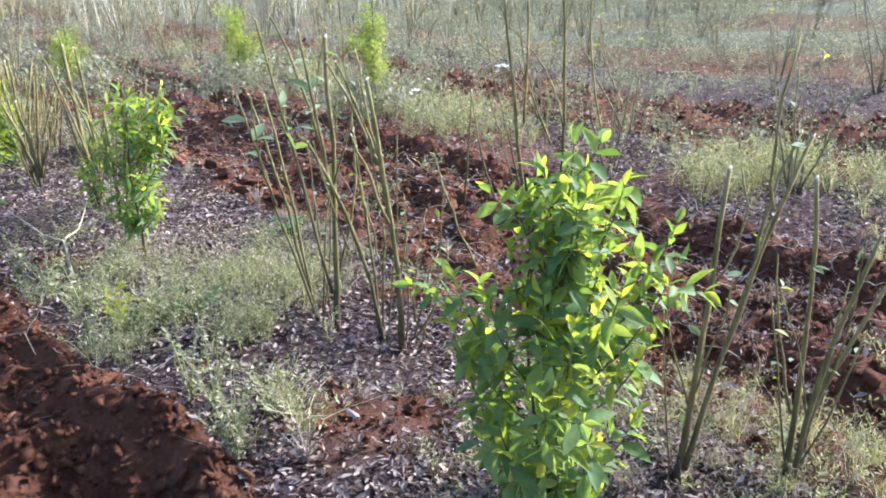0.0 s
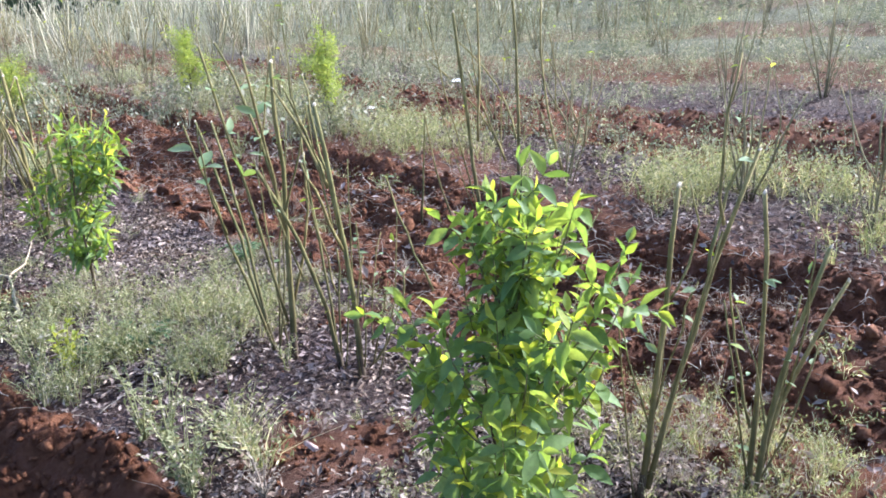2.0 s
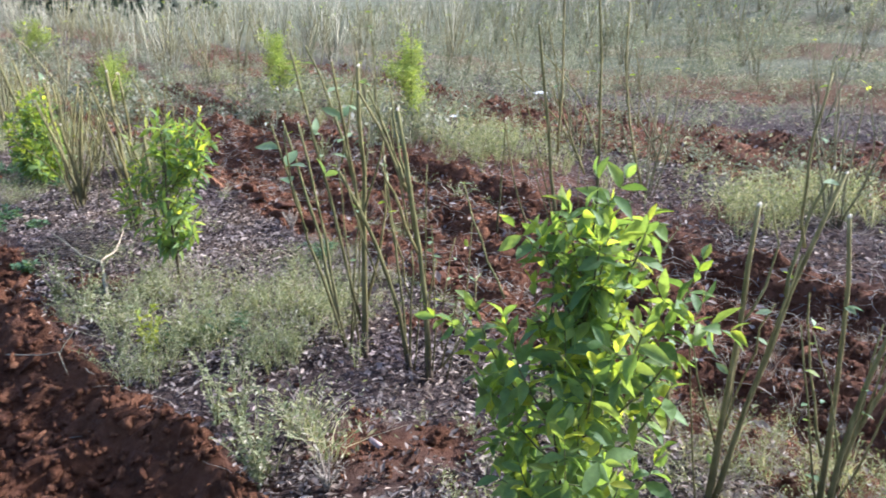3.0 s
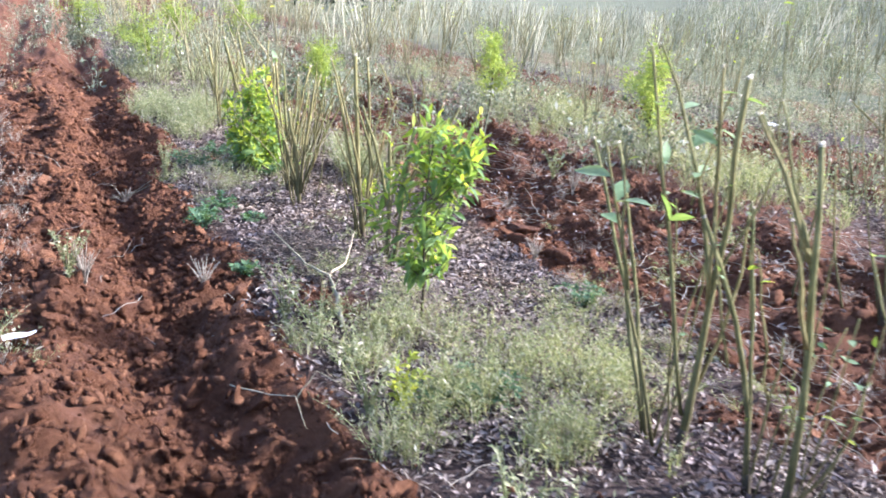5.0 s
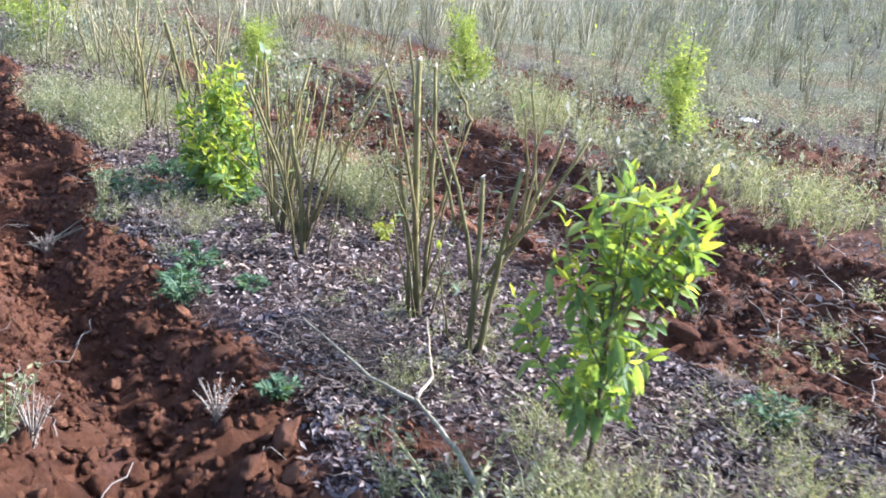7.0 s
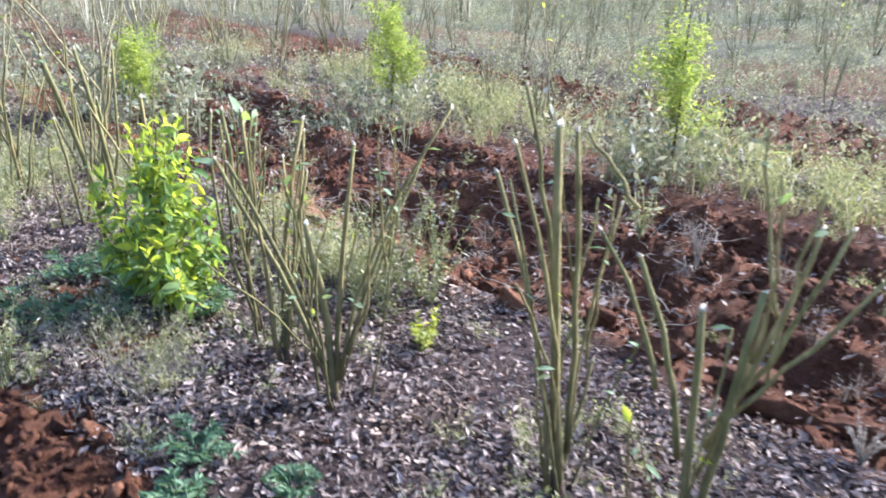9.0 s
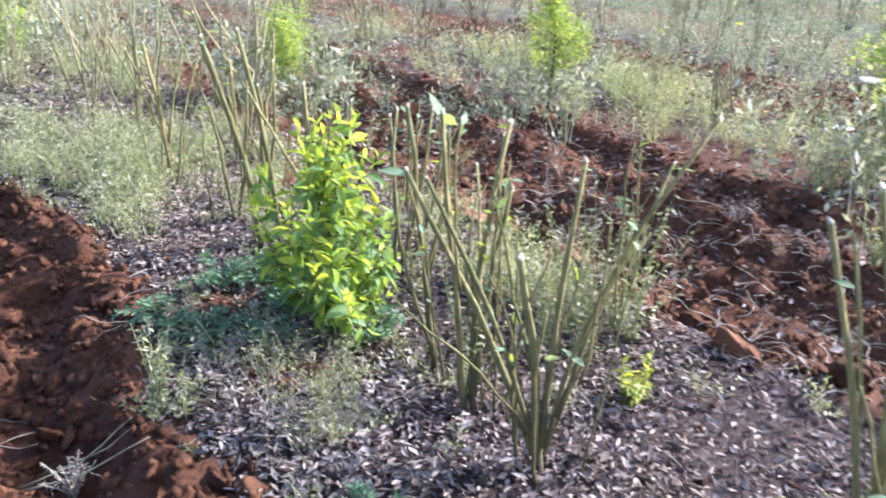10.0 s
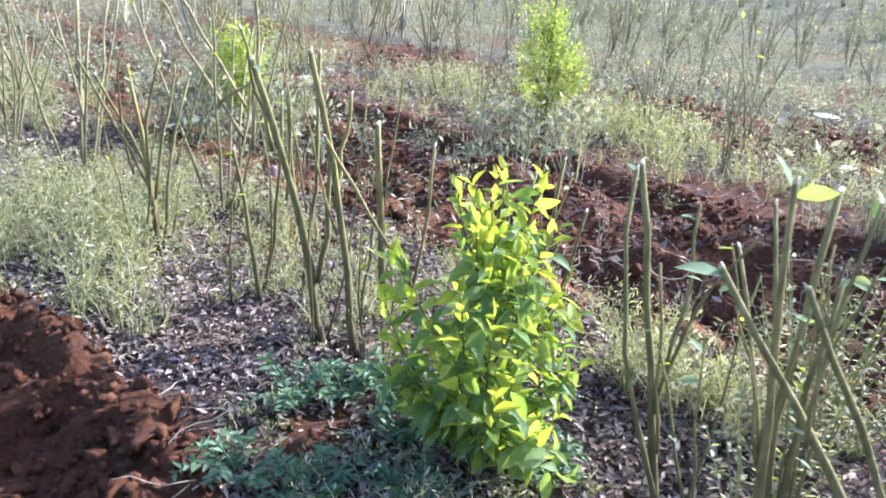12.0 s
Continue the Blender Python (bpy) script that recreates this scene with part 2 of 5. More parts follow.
# ---- mesh building ----
def arrays_mesh(name, verts, faces, mat):
    me = bpy.data.meshes.new(name)
    verts, faces = np.asarray(verts, np.float32).reshape(-1, 3), np.asarray(faces, np.int32)
    n, k = faces.shape
    me.vertices.add(len(verts))
    me.vertices.foreach_set("co", verts.ravel())
    me.loops.add(n * k)
    me.loops.foreach_set("vertex_index", faces.ravel())
    me.polygons.add(n)
    me.polygons.foreach_set("loop_start", np.arange(0, n * k, k, dtype=np.int32))
    me.update(calc_edges=True)
    me.materials.append(mat)
    return me


def smooth(me):
    me.polygons.foreach_set("use_smooth", np.ones(len(me.polygons), bool))
    return me


def turns(yaw, pitch, roll):
    """Rotation matrices Rz(yaw) Rx(pitch) Ry(roll), for arrays of angles."""
    cz, sz, cx, sx, cy, sy = np.cos(yaw), np.sin(yaw), np.cos(pitch), np.sin(pitch), np.cos(roll), np.sin(roll)
    o, i = np.zeros_like(yaw), np.ones_like(yaw)
    z = np.stack([cz, -sz, o, sz, cz, o, o, o, i], -1).reshape(-1, 3, 3)
    x = np.stack([i, o, o, o, cx, -sx, o, sx, cx], -1).reshape(-1, 3, 3)
    y = np.stack([cy, o, sy, o, i, o, -sy, o, cy], -1).reshape(-1, 3, 3)
    return z @ x @ y


class Heap:
    """Many alike small pieces joined into one mesh."""

    def __init__(self):
        self.v, self.f, self.n = [], [], 0

    def add(self, shape, faces, rot, size, at):
        shape, faces = np.asarray(shape, float), np.asarray(faces)
        size = np.asarray(size, float)
        size = size[:, None, None] if size.ndim == 1 else size[:, None, :]
        v = np.einsum("nij,nkj->nki", rot, shape[None] * size) + np.asarray(at)[:, None]
        k = shape.shape[0]
        self.v.append(v.reshape(-1, 3))
        f = faces[None] + (np.arange(len(v)) * k)[:, None, None] + self.n
        self.f.append(f.reshape(-1, faces.shape[1]))
        self.n += len(v) * k

    def raw(self, v, f):
        self.v.append(np.asarray(v).reshape(-1, 3))
        self.f.append(np.asarray(f) + self.n)
        self.n += len(self.v[-1])

    def mesh(self, name, mat):
        return arrays_mesh(name, np.concatenate(self.v), np.concatenate(self.f), mat)


def part(name, me, parent, label=""):
    ob = new(name, me)
    ob.parent = parent
    if label:
        ob["label"] = label
    return ob


def thing(name, label, category, group="", at=(0, 0, 0), kind=""):
    ob = new(name)
    ob.location = at
    return tagged(ob, label, category, group, kind)


def tube(points, radii, sides=6, cap=True):
    """Verts and triangles of a tapering tube along points."""
    pts, n = [Vector(p) for p in points], len(points)
    v, f = [], []
    for i, p in enumerate(pts):
        d = (pts[min(i + 1, n - 1)] - pts[max(i - 1, 0)]).normalized()
        a = d.orthogonal().normalized()
        if i and abs(a.dot(last)) < 0.98:
            a = (last - d * last.dot(d)).normalized()
        last = a
        b = d.cross(a)
        for s in range(sides):
            q = 2 * math.pi * s / sides
            v.append(p + (a * math.cos(q) + b * math.sin(q)) * radii[i])
    for i in range(n - 1):
        for s in range(sides):
            p, q = i * sides + s, i * sides + (s + 1) % sides
            f += [(p, q, q + sides), (p, q + sides, p + sides)]
    if cap:
        for base, flip in ((0, True), ((n - 1) * sides, False)):
            for s in range(1, sides - 1):
                tri = (base, base + s, base + s + 1)
                f.append(tri[::-1] if flip else tri)
    return np.array([tuple(q) for q in v]), np.array(f)


# ---- ground ----
def spread(lo, hi, step, reach, grow):
    """Even steps from lo to hi, growing steps out to the reach on both sides."""
    mid = list(np.arange(lo, hi, step))
    out, s, p = [], step, hi
    while p < reach:
        out.append(p)
        s *= grow
        p += s
    back, s, p = [], step, lo
    while p > -reach:
        s *= grow
        p -= s
        back.append(p)
    return np.array(back[::-1] + mid + out + [reach])


def build_ground():
    us, vs = spread(0.4, 10.8, 0.030, 1500, 1.09), spread(-0.5, 6.4, 0.032, 1500, 1.09)
    uu, vv = np.meshgrid(us, vs, indexing="ij")
    zz = height(uu, vv)
    xx, yy = place(uu, vv)
    a, b = uu.shape
    idx = np.arange(a * b).reshape(a, b)
    faces = np.stack([idx[:-1, :-1], idx[:-1, 1:], idx[1:, 1:], idx[1:, :-1]], -1).reshape(-1, 4)[:, ::-1]
    me = smooth(arrays_mesh("ground", np.stack([xx, yy, zz], -1).reshape(-1, 3), faces, M_SOIL))
    attr = me.attributes.new("bed", "FLOAT", "POINT")
    attr.data.foreach_set("value", (strip_of(uu, vv)[1] * (1 - bare(uu, vv)) * np.where(vv > 4, np.clip((vv - 5.2) / 0.9 + 0.8 * lattice(uu + 3, vv, 0.5), 0.1, 1), 1)).astype(np.float32).ravel())
    attr = me.attributes.new("meadow", "FLOAT", "POINT")
    attr.data.foreach_set("value", (np.clip(np.clip(np.maximum((np.hypot(uu - 4, vv - 2) - 5.5) / 7, (vv - 5.5) / 2.5), 0, 1) * 1.1 + 0.4 * lattice(uu, vv, 0.7) * (vv > 5.2), 0, 1) * np.clip((vv - 4) / 2.5 + (np.hypot(uu - 4, vv - 2) - 45) / 20, 0, 1) * np.clip(0.45 + 0.55 * strip_of(uu, vv)[1] + (np.hypot(uu - 4, vv - 2) - 12) / 20, 0, 1)).astype(np.float32).ravel())
    return tagged(new("ground", me), "ploughed red soil in strips between littered planting beds", "field ground", kind="structure")


GROUND = build_ground()

rng = np.random.RandomState(11)


def ico(level, seed):
    """A broken lump: a ball with flats knocked off and a rough skin."""
    bm = bmesh.new()
    bmesh.ops.create_icosphere(bm, subdivisions=level, radius=1.0)
    r = np.random.RandomState(seed)
    off = Vector(r.rand(3) * 50)
    flats = [(Vector(r.normal(0, 1, 3)).normalized(), r.uniform(0.28, 0.72)) for _ in range(9)]
    for v in bm.verts:
        for n, d in flats:
            v.co -= n * max(0.0, v.co.dot(n) - d)
        v.co *= 1 + 0.30 * noise.noise(v.co * 1.6 + off) + 0.26 * noise.noise(v.co * 3.6 + off) + 0.16 * noise.noise(v.co * 8.0 + off)
    vs = np.array([tuple(v.co) for v in bm.verts])
    fs = np.array([[q.index for q in f.verts] for f in bm.faces])
    bm.free()
    return vs, fs


def scatter(n, u0, u1, v0, v1, keep):
    """Random points of a stretch of the plan that keep() takes; x, y, z."""
    u, v = rng.uniform(u0, u1, n), rng.uniform(v0, v1, n)
    ok = rng.rand(n) < keep(u, v)
    u, v = u[ok], v[ok]
    x, y = place(u, v)
    z = height(u, v)
    inside = ((x + 16.4) * -0.42 + (y - 36.8) * 0.91 < 0) | (x > -4)
    return x[inside], y[inside], z[inside], u[inside], v[inside]


def in_strip(u, v):
    return 1 - strip_of(u, v)[1]


def on_bed(u, v):
    return strip_of(u, v)[1]


def build_clods(ground):
    h = Heap()
    near = []
    for k in range(12):
        x, y, z, u, v = scatter(1900, 0.3, 13.5, -1.6, 6.8, lambda u, v: in_strip(u, v) * (0.4 + 0.6 * (lattice(u, v, 0.4) > -0.1)))
        n = len(x)
        s = 0.010 + 0.042 * rng.rand(n) ** 2.8
        size = s[:, None] * rng.uniform(0.7, 1.4, (n, 3)) * [1, 1, 0.8]
        rot = turns(rng.rand(n) * 6.3, rng.normal(0, 0.5, n), rng.normal(0, 0.5, n))
        at = np.stack([x, y, z + s * 0.08], -1)
        single = (s > 0.031) & (v > 0.2) & (v < 1.75) & (u > 2.0) & (u < 9.5)
        for i in np.where(single)[0]:
            near.append((k, rot[i], size[i], at[i]))
        for sel, (vs, fs) in (((s > 0.027) & ~single, ico(2, k)), (s <= 0.027, ico(1, k + 40))):
            h.add(vs, fs, rot[sel], size[sel], at[sel])
    # blocky middling clods beside the path
    for k in range(6):
        x, y, z, u, v = scatter(1000, 1.2, 10.5, -0.2, 1.8, lambda u, v: in_strip(u, v) * np.clip(0.75 + 0.6 * lattice(u + 31, v, 0.35), 0.2, 1))
        n = len(x)
        s = 0.013 + 0.024 * rng.rand(n) ** 2
        h.add(*ico(1, 80 + k), turns(rng.rand(n) * 6.3, rng.normal(0, 0.7, n), rng.normal(0, 0.7, n)), s[:, None] * rng.uniform(0.6, 1.8, (n, 3)) * [1, 1, 0.75], np.stack([x, y, z + s * 0.25], -1))
    x, y, z, u, v = scatter(45000, 0.8, 9.5, -0.5, 5.0, lambda u, v: np.maximum(np.maximum(in_strip(u, v), bare(u, v)), 0.04))
    n = len(x)
    vs = np.array([(1, 0.1, 0), (-0.9, 0.2, 0.1), (0.1, 1.1, -0.1), (0, -0.8, 0.2), (0.2, 0, 0.9), (-0.1, 0.1, -1)])
    fs = [(0, 2, 4), (2, 1, 4), (1, 3, 4), (3, 0, 4), (2, 0, 5), (1, 2, 5), (3, 1, 5), (0, 3, 5)]
    h.add(vs, fs, turns(rng.rand(n) * 6.3, rng.rand(n) * 3, rng.rand(n)), (0.004 + 0.015 * rng.rand(n) ** 2)[:, None] * rng.uniform(0.6, 1.6, (n, 3)), np.stack([x, y, z + 0.002], -1))
    x, y, z, u, v = scatter(7000, -3, 14, 5.9, 9.0, in_strip)
    n = len(x)
    h.add(vs, fs, turns(rng.rand(n) * 6.3, rng.rand(n) * 3, rng.rand(n)), rng.uniform(0.010, 0.04, n), np.stack([x, y, z + 0.004], -1))
    tagged(new("soil_clods", h.mesh("soil_clods", M_CLOD)), "loose crumbly red clods turned up by the plough", "soil clods", kind="stuff")
    lumps = [arrays_mesh("clod", *ico(3, k), M_LUMP) for k in range(12)]
    for k, rot, size, at in near[:300]:
        ob = part("clod", lumps[k], ground)
        ob.matrix_basis = Matrix.Translation(at) @ Matrix(rot.tolist()).to_4x4() @ Matrix.Diagonal((*size, 1))


build_clods(GROUND)

# a dry leaflet, folded along its rib
DRY = [(0, -0.5, 0.04), (-0.2, -0.05, 0.10), (0, 0.0, 0.0), (0.2, -0.05, 0.12), (0, 0.5, 0.10)]
DRY_F = [(0, 2, 1), (0, 3, 2), (1, 2, 4), (2, 3, 4)]


def build_litter():
    h = Heap()
    patch = lambda u, v: on_bed(u, v) * (1 - 0.9 * bare(u, v)) * np.clip(0.7 + 0.9 * lattice(u, v, 0.6) + 0.3 * lattice(u, v, 0.2), 0.25, 1) * np.where(v > 4, np.clip((v - 4.9) / 0.9 + 0.5 * lattice(u + 3, v, 0.5), 0.35, 1), 1)
    near = []
    for n, u0, u1, v0, v1 in ((150000, 0.3, 9.0, 1.3, 3.6), (20000, 9.0, 13, 1.3, 3.9), (36000, -1.0, 13, 4.5, 6.8), (6000, 0, 11, 2.9, 4.9), (5999, -3, 14, 6.4, 10.5), (16000, -2, 12, 6.4, 10.0)):
        x, y, z, u, v = scatter(n, u0, u1, v0, v1, patch if n > 6000 else (lambda u, v: 0.6 + 0.4 * (v > 6)))
        n = len(x)
        size = (rng.uniform(0.016, 0.040, n) * np.where(rng.rand(n) < 0.10, 1.5, 1.0))[:, None] * (1.0 if u1 < 9.5 else 1.5) * np.stack([rng.uniform(0.6, 1.3, n), np.ones(n), rng.uniform(0.5, 2.6, n)], -1)
        rot = turns(rng.rand(n) * 6.3, rng.normal(0, 0.38, n), rng.normal(0, 0.55, n))
        at = np.stack([x, y, z + rng.uniform(0.003, 0.03, n)], -1)
        single = (size[:, 1] > 0.038) & (u > 4.0) & (u < 7.5) & (v < 2.6) if not near else np.zeros(n, bool)
        near += [(rot[i], size[i], at[i]) for i in np.where(single)[0][:300]]
        h.add(DRY, DRY_F, rot, size, at)
    litter = tagged(new("leaf_litter", h.mesh("leaf_litter", M_LITTER)), "dry grey-brown fallen leaves lying thick on the beds", "leaf litter", kind="stuff")
    one = arrays_mesh("dry_leaf", DRY, DRY_F, M_DRYLEAF)
    for rot, size, at in near:
        at = at + np.array([0.013, 0.011, 0.012])
        part("dry_leaf", one, litter).matrix_basis = Matrix.Translation(at) @ Matrix(rot.tolist()).to_4x4() @ Matrix.Diagonal((*size, 1))


def build_straw():
    """Dry stems and roots, lying about in loops and lengths."""
    h = Heap()
    for k in range(10):
        r = np.random.RandomState(500 + k)
        p, a, pts = np.zeros(3), 0.0, []
        for i in range(6):
            pts.append(p.copy())
            a += r.normal(0, 0.45)
            p = p + np.array([math.cos(a), math.sin(a), 0]) * 0.2 + [0, 0, r.normal(0, 0.05)]
            p[2] = abs(p[2])
        vs, fs = tube(pts, [0.011, 0.011, 0.010, 0.008, 0.007, 0.004], 3, False)
        for n, u0, u1, v0, v1, most in ((460, 1, 12, 3.0, 5.9, 0.9), (60, 1.5, 11, -0.5, 1.5, 0.5), (120, 0.2, 11, 1.5, 3.3, 0.6)):
            x, y, z, u, v = scatter(n, u0, u1, v0, v1, lambda u, v: most * np.clip(0.5 + lattice(u, v + 70, 0.8), 0, 1))
            m = len(x)
            h.add(vs, fs, turns(r.rand(m) * 6.3, r.normal(0, 0.2, m), r.normal(0, 0.2, m)), r.uniform(0.10, 0.26, m), np.stack([x, y, z + 0.012], -1))
    tagged(new("straw", h.mesh("straw", M_STRAW)), "pale dry stems and roots strewn over the soil", "straw", kind="stuff")


build_straw()
build_litter()


# ---- weeds ----
def ribbon(rnd, points, w):
    """A thin flat stem along points, tapering to its tip."""
    side = np.array([rnd.normal(), rnd.normal(), 0.0])
    side *= w / (np.linalg.norm(side) + 1e-6)
    v, f = [], []
    for i, p in enumerate(points):
        k = 1.3 - 0.9 * i / (len(points) - 1)
        v += [p - side * k, p + side * k]
    for i in range(len(points) - 1):
        a = 2 * i
        f += [(a, a + 1, a + 3), (a, a + 3, a + 2)]
    return np.array(v), np.array(f)


def weed_shape(seed, stems, tall, leaves, leaf, spread_=0.5, fine=True, thick=0.0008, slim=0.2):
    """One tuft: bent fine stems with small leaves up their length. Verts and triangles, 1 unit = 1 m."""
    r = np.random.RandomState(seed)
    vs, fs, n = [], [], 0
    steps = (0, 0.35, 0.7, 1) if fine else (0, 0.5, 1)
    m = len(steps) - 1
    for s in range(stems):
        a, out, t = r.rand() * 6.3, r.uniform(0.1, spread_) * tall, tall * r.uniform(0.55, 1.0)
        foot = np.array([math.cos(a), math.sin(a), 0]) * r.rand() * 0.03
        pts = [foot + np.array([math.cos(a) * out * q * q, math.sin(a) * out * q * q, t * q * (1 - 0.15 * q)]) + r.normal(0, 0.008, 3) * q for q in steps]
        v, f = ribbon(r, pts, thick)
        vs.append(v), fs.append(f + n)
        n += len(v)
        for k in range(leaves):
            q = r.uniform(0.15, 1.05)
            i = min(m - 1, int(q * m))
            p = pts[i] + (pts[i + 1] - pts[i]) * (q * m - i)
            d = r.normal(0, 1, 3) + [0, 0, 0.5]
            d /= np.linalg.norm(d)
            e = np.cross(d, r.normal(0, 1, 3))
            e /= np.linalg.norm(e) + 1e-6
            L = leaf * r.uniform(0.6, 1.4)
            p = p + d * L * r.uniform(0, 0.8)
            v = np.array([p, p + d * L * 0.5 + e * L * slim, p + d * L, p + d * L * 0.5 - e * L * slim])
            vs.append(v), fs.append(np.array([(0, 1, 2), (0, 2, 3)]) + n)
            n += 4
    return np.concatenate(vs), np.concatenate(fs)


def plant(h, shapes, x, y, z, lo=0.7, hi=1.25):
    pick = rng.randint(0, len(shapes), len(x))
    for k, (vs, fs) in enumerate(shapes):
        s = pick == k
        m = int(s.sum())
        if m:
            h.add(vs, fs, turns(rng.rand(m) * 6.3, rng.normal(0, 0.12, m), rng.normal(0, 0.12, m)), rng.uniform(lo, hi, m), np.stack([x, y, z], -1)[s])


def blob(u0, v0, ru, rv):
    return lambda u, v: np.clip(1.6 - 1.6 * (((u - u0) / ru) ** 2 + ((v - v0) / rv) ** 2), 0, 1)


# young trees further off: place, height, half width, bare share of the trunk
FAR_SAPLINGS = [(-0.97, 8.55, 1.14, 0.30, 0.42), (-2.88, 10.1, 1.12, 0.28, 0.35), (-7.5, 10.1, 0.95, 0.46, 0.15), (-4.85, 9.85, 0.92, 0.24, 0.3), (-9.3, 14.9, 1.0, 0.32, 0.3), (-8.2, 11.6, 1.0, 0.36, 0.2), (-11.5, 13.2, 1.1, 0.42, 0.2)]


def build_weeds():
    fine = [weed_shape(k, 9, 0.23, 11, 0.019, 0.75, True, 0.0013, 0.12) for k in range(6)]
    low = [weed_shape(20 + k, 9, 0.09, 10, 0.017, 1.0, True, 0.001, 0.13) for k in range(4)]
    h = Heap()
    # thick patches on the bed beside the path: centre along and across, half lengths, number, tallest
    for u0, v0, ru, rv, n, k in ((3.45, 2.10, 0.85, 0.65, 430, 0.95), (3.85, 1.66, 0.25, 0.2, 26, 1.1), (2.25, 1.85, 0.3, 0.14, 16, 1.5), (3.2, 1.75, 0.35, 0.3, 50, 1.1),
                                 (9.1, 1.85, 1.2, 0.5, 260, 1.25), (6.6, 1.68, 0.45, 0.2, 18, 0.9), (9.4, 2.5, 1.2, 0.5, 170, 0.95), (1.1, 3.0, 0.9, 0.4, 110, 0.8), (3.6, 2.9, 0.9, 0.3, 60, 0.7),
                                 (1.9, 2.6, 0.5, 0.4, 40, 0.6), (6.75, 2.75, 0.3, 0.2, 22, 1.3), (5.0, 2.2, 0.6, 0.6, 30, 0.6), (7.6, 2.6, 0.8, 0.6, 70, 1.1), (12, 2.3, 1.8, 0.9, 240, 1.3)):
        x, y, z, u, v = scatter(n * 3, u0 - ru * 1.2, u0 + ru * 1.2, v0 - rv * 1.2, v0 + rv * 1.2, lambda u, v: blob(u0, v0, ru, rv)(u, v) * np.clip(0.45 + 1.3 * lattice(u, v + 17, 0.2), 0, 1))
        plant(h, fine, x, y, z, 0.6 * k, 1.15 * k)
    h2 = Heap()
    dry = [weed_shape(90 + k, 14, 0.16, 3, 0.022, 0.8, False, 0.0009, 0.09) for k in range(4)]
    for u0, v0, ru, rv, n in ((3.7, 2.2, 0.6, 0.5, 130), (2.2, 1.95, 0.5, 0.3, 10), (9.1, 1.9, 1.2, 0.5, 60), (6.6, 1.7, 0.5, 0.25, 35), (1.2, 2.9, 1.0, 0.5, 110), (4.4, 3.0, 1.5, 0.3, 40), (6.5, 4.0, 3.0, 0.8, 160), (2.5, 3.9, 1.5, 0.8, 90), (5.0, 0.3, 3.0, 0.35, 110), (9.5, 0.0, 3.0, 0.5, 120), (7.5, 2.7, 1.2, 0.6, 50)):
        x, y, z, u, v = scatter(n * 2, u0 - ru * 1.2, u0 + ru * 1.2, v0 - rv * 1.2, v0 + rv * 1.2, lambda u, v: blob(u0, v0, ru, rv)(u, v) * 0.6)
        plant(h2, dry, x, y, z, 0.5, 1.2)
    tagged(new("dry_grass_patches", h2.mesh("dry_grass_patches", M_STRAW)), "straw-coloured dry grass scattered over beds and soil", "dry grass", kind="stuff")
    # low growth all over the bed, and a little in the strips
    x, y, z, u, v = scatter(1700, 0, 12.5, 1.3, 3.6, lambda u, v: on_bed(u, v) * np.clip(0.1 + 0.9 * lattice(u + 40, v, 0.7), 0, 1) * np.where((u > 4.4) & (u < 6.3), 0.3, 1))
    plant(h, low, x, y, z)
    x, y, z, u, v = scatter(1100, 0, 12.5, -2.4, 1.5, lambda u, v: np.clip(-0.1 + lattice(u + 9, v, 0.8) + 0.8 * on_bed(u, v), 0, 0.7) * (np.abs(v - 1.1) > 0.3))
    plant(h, low + fine[:2], x, y, z, 0.5, 1.1)
    # the next bed
    x, y, z, u, v = scatter(2600, 1, 14, 4.5, 6.7, lambda u, v: on_bed(u, v) * np.clip(0.0 + 1.3 * lattice(u, v + 30, 0.9), 0.04, 1) * np.clip((v - 5.0) / 0.9, 0.22, 1))
    plant(h, fine, x, y, z, 0.7, 1.8)
    x, y, z, u, v = scatter(300, 1, 14, 3.0, 4.9, lambda u, v: np.clip(0.6 * lattice(u, v + 30, 0.7), 0, 1))
    plant(h, low, x, y, z, 0.6, 1.5)
    tagged(new("weeds", h.mesh("weeds", M_WEED)), "pale wispy weeds gone to seed on the beds", "weeds", kind="stuff")
    # the wide field behind
    mid = [weed_shape(50 + k, 5, 0.34, 5, 0.036, 0.6, False, 0.0014) for k in range(5)]
    far = [weed_shape(70 + k, 5, 0.5, 3, 0.072, 0.5, False, 0.003) for k in range(4)]
    h = Heap()
    for n, u0, u1, v0, v1, kind, s in ((8000, -2, 20, 6.6, 18, mid, 1.0), (1300, 12.5, 26, -4, 6.6, mid, 1.0), (7000, -8, 40, 15, 42, far, 1.25), (1600, 20, 45, -10, 15, far, 1.1), (3200, -15, 60, 40, 90, far, 2.3)):
        x, y, z, u, v = scatter(n, u0, u1, v0, v1, lambda u, v: (0.75 + 0.25 * on_bed(u, v)) * np.clip(0.6 + 1.3 * lattice(u, v, 1.3), 0.06, 1))
        plant(h, kind, x, y, z, 0.6 * s, 1.25 * s)
    x, y, z, u, v = scatter(2600, 8.0, 22, 2.9, 7.5, lambda u, v: np.clip((u - 8) / 3, 0, 1) * np.clip(0.6 + 0.9 * lattice(u, v, 1.1), 0.1, 1))
    plant(h, mid, x, y, z, 0.5, 1.1)
    for n, u0, u1, v0, v1 in ((1500, -4, 12, 5.8, 8.6), (1700, -5, 14, 8.6, 12.5)):
        x, y, z, u, v = scatter(n, u0, u1, v0, v1, lambda u, v: np.clip(0.6 + 0.9 * lattice(u + 13, v, 0.8), 0.05, 1))
        plant(h, mid, x, y, z, 0.35, 1.0)
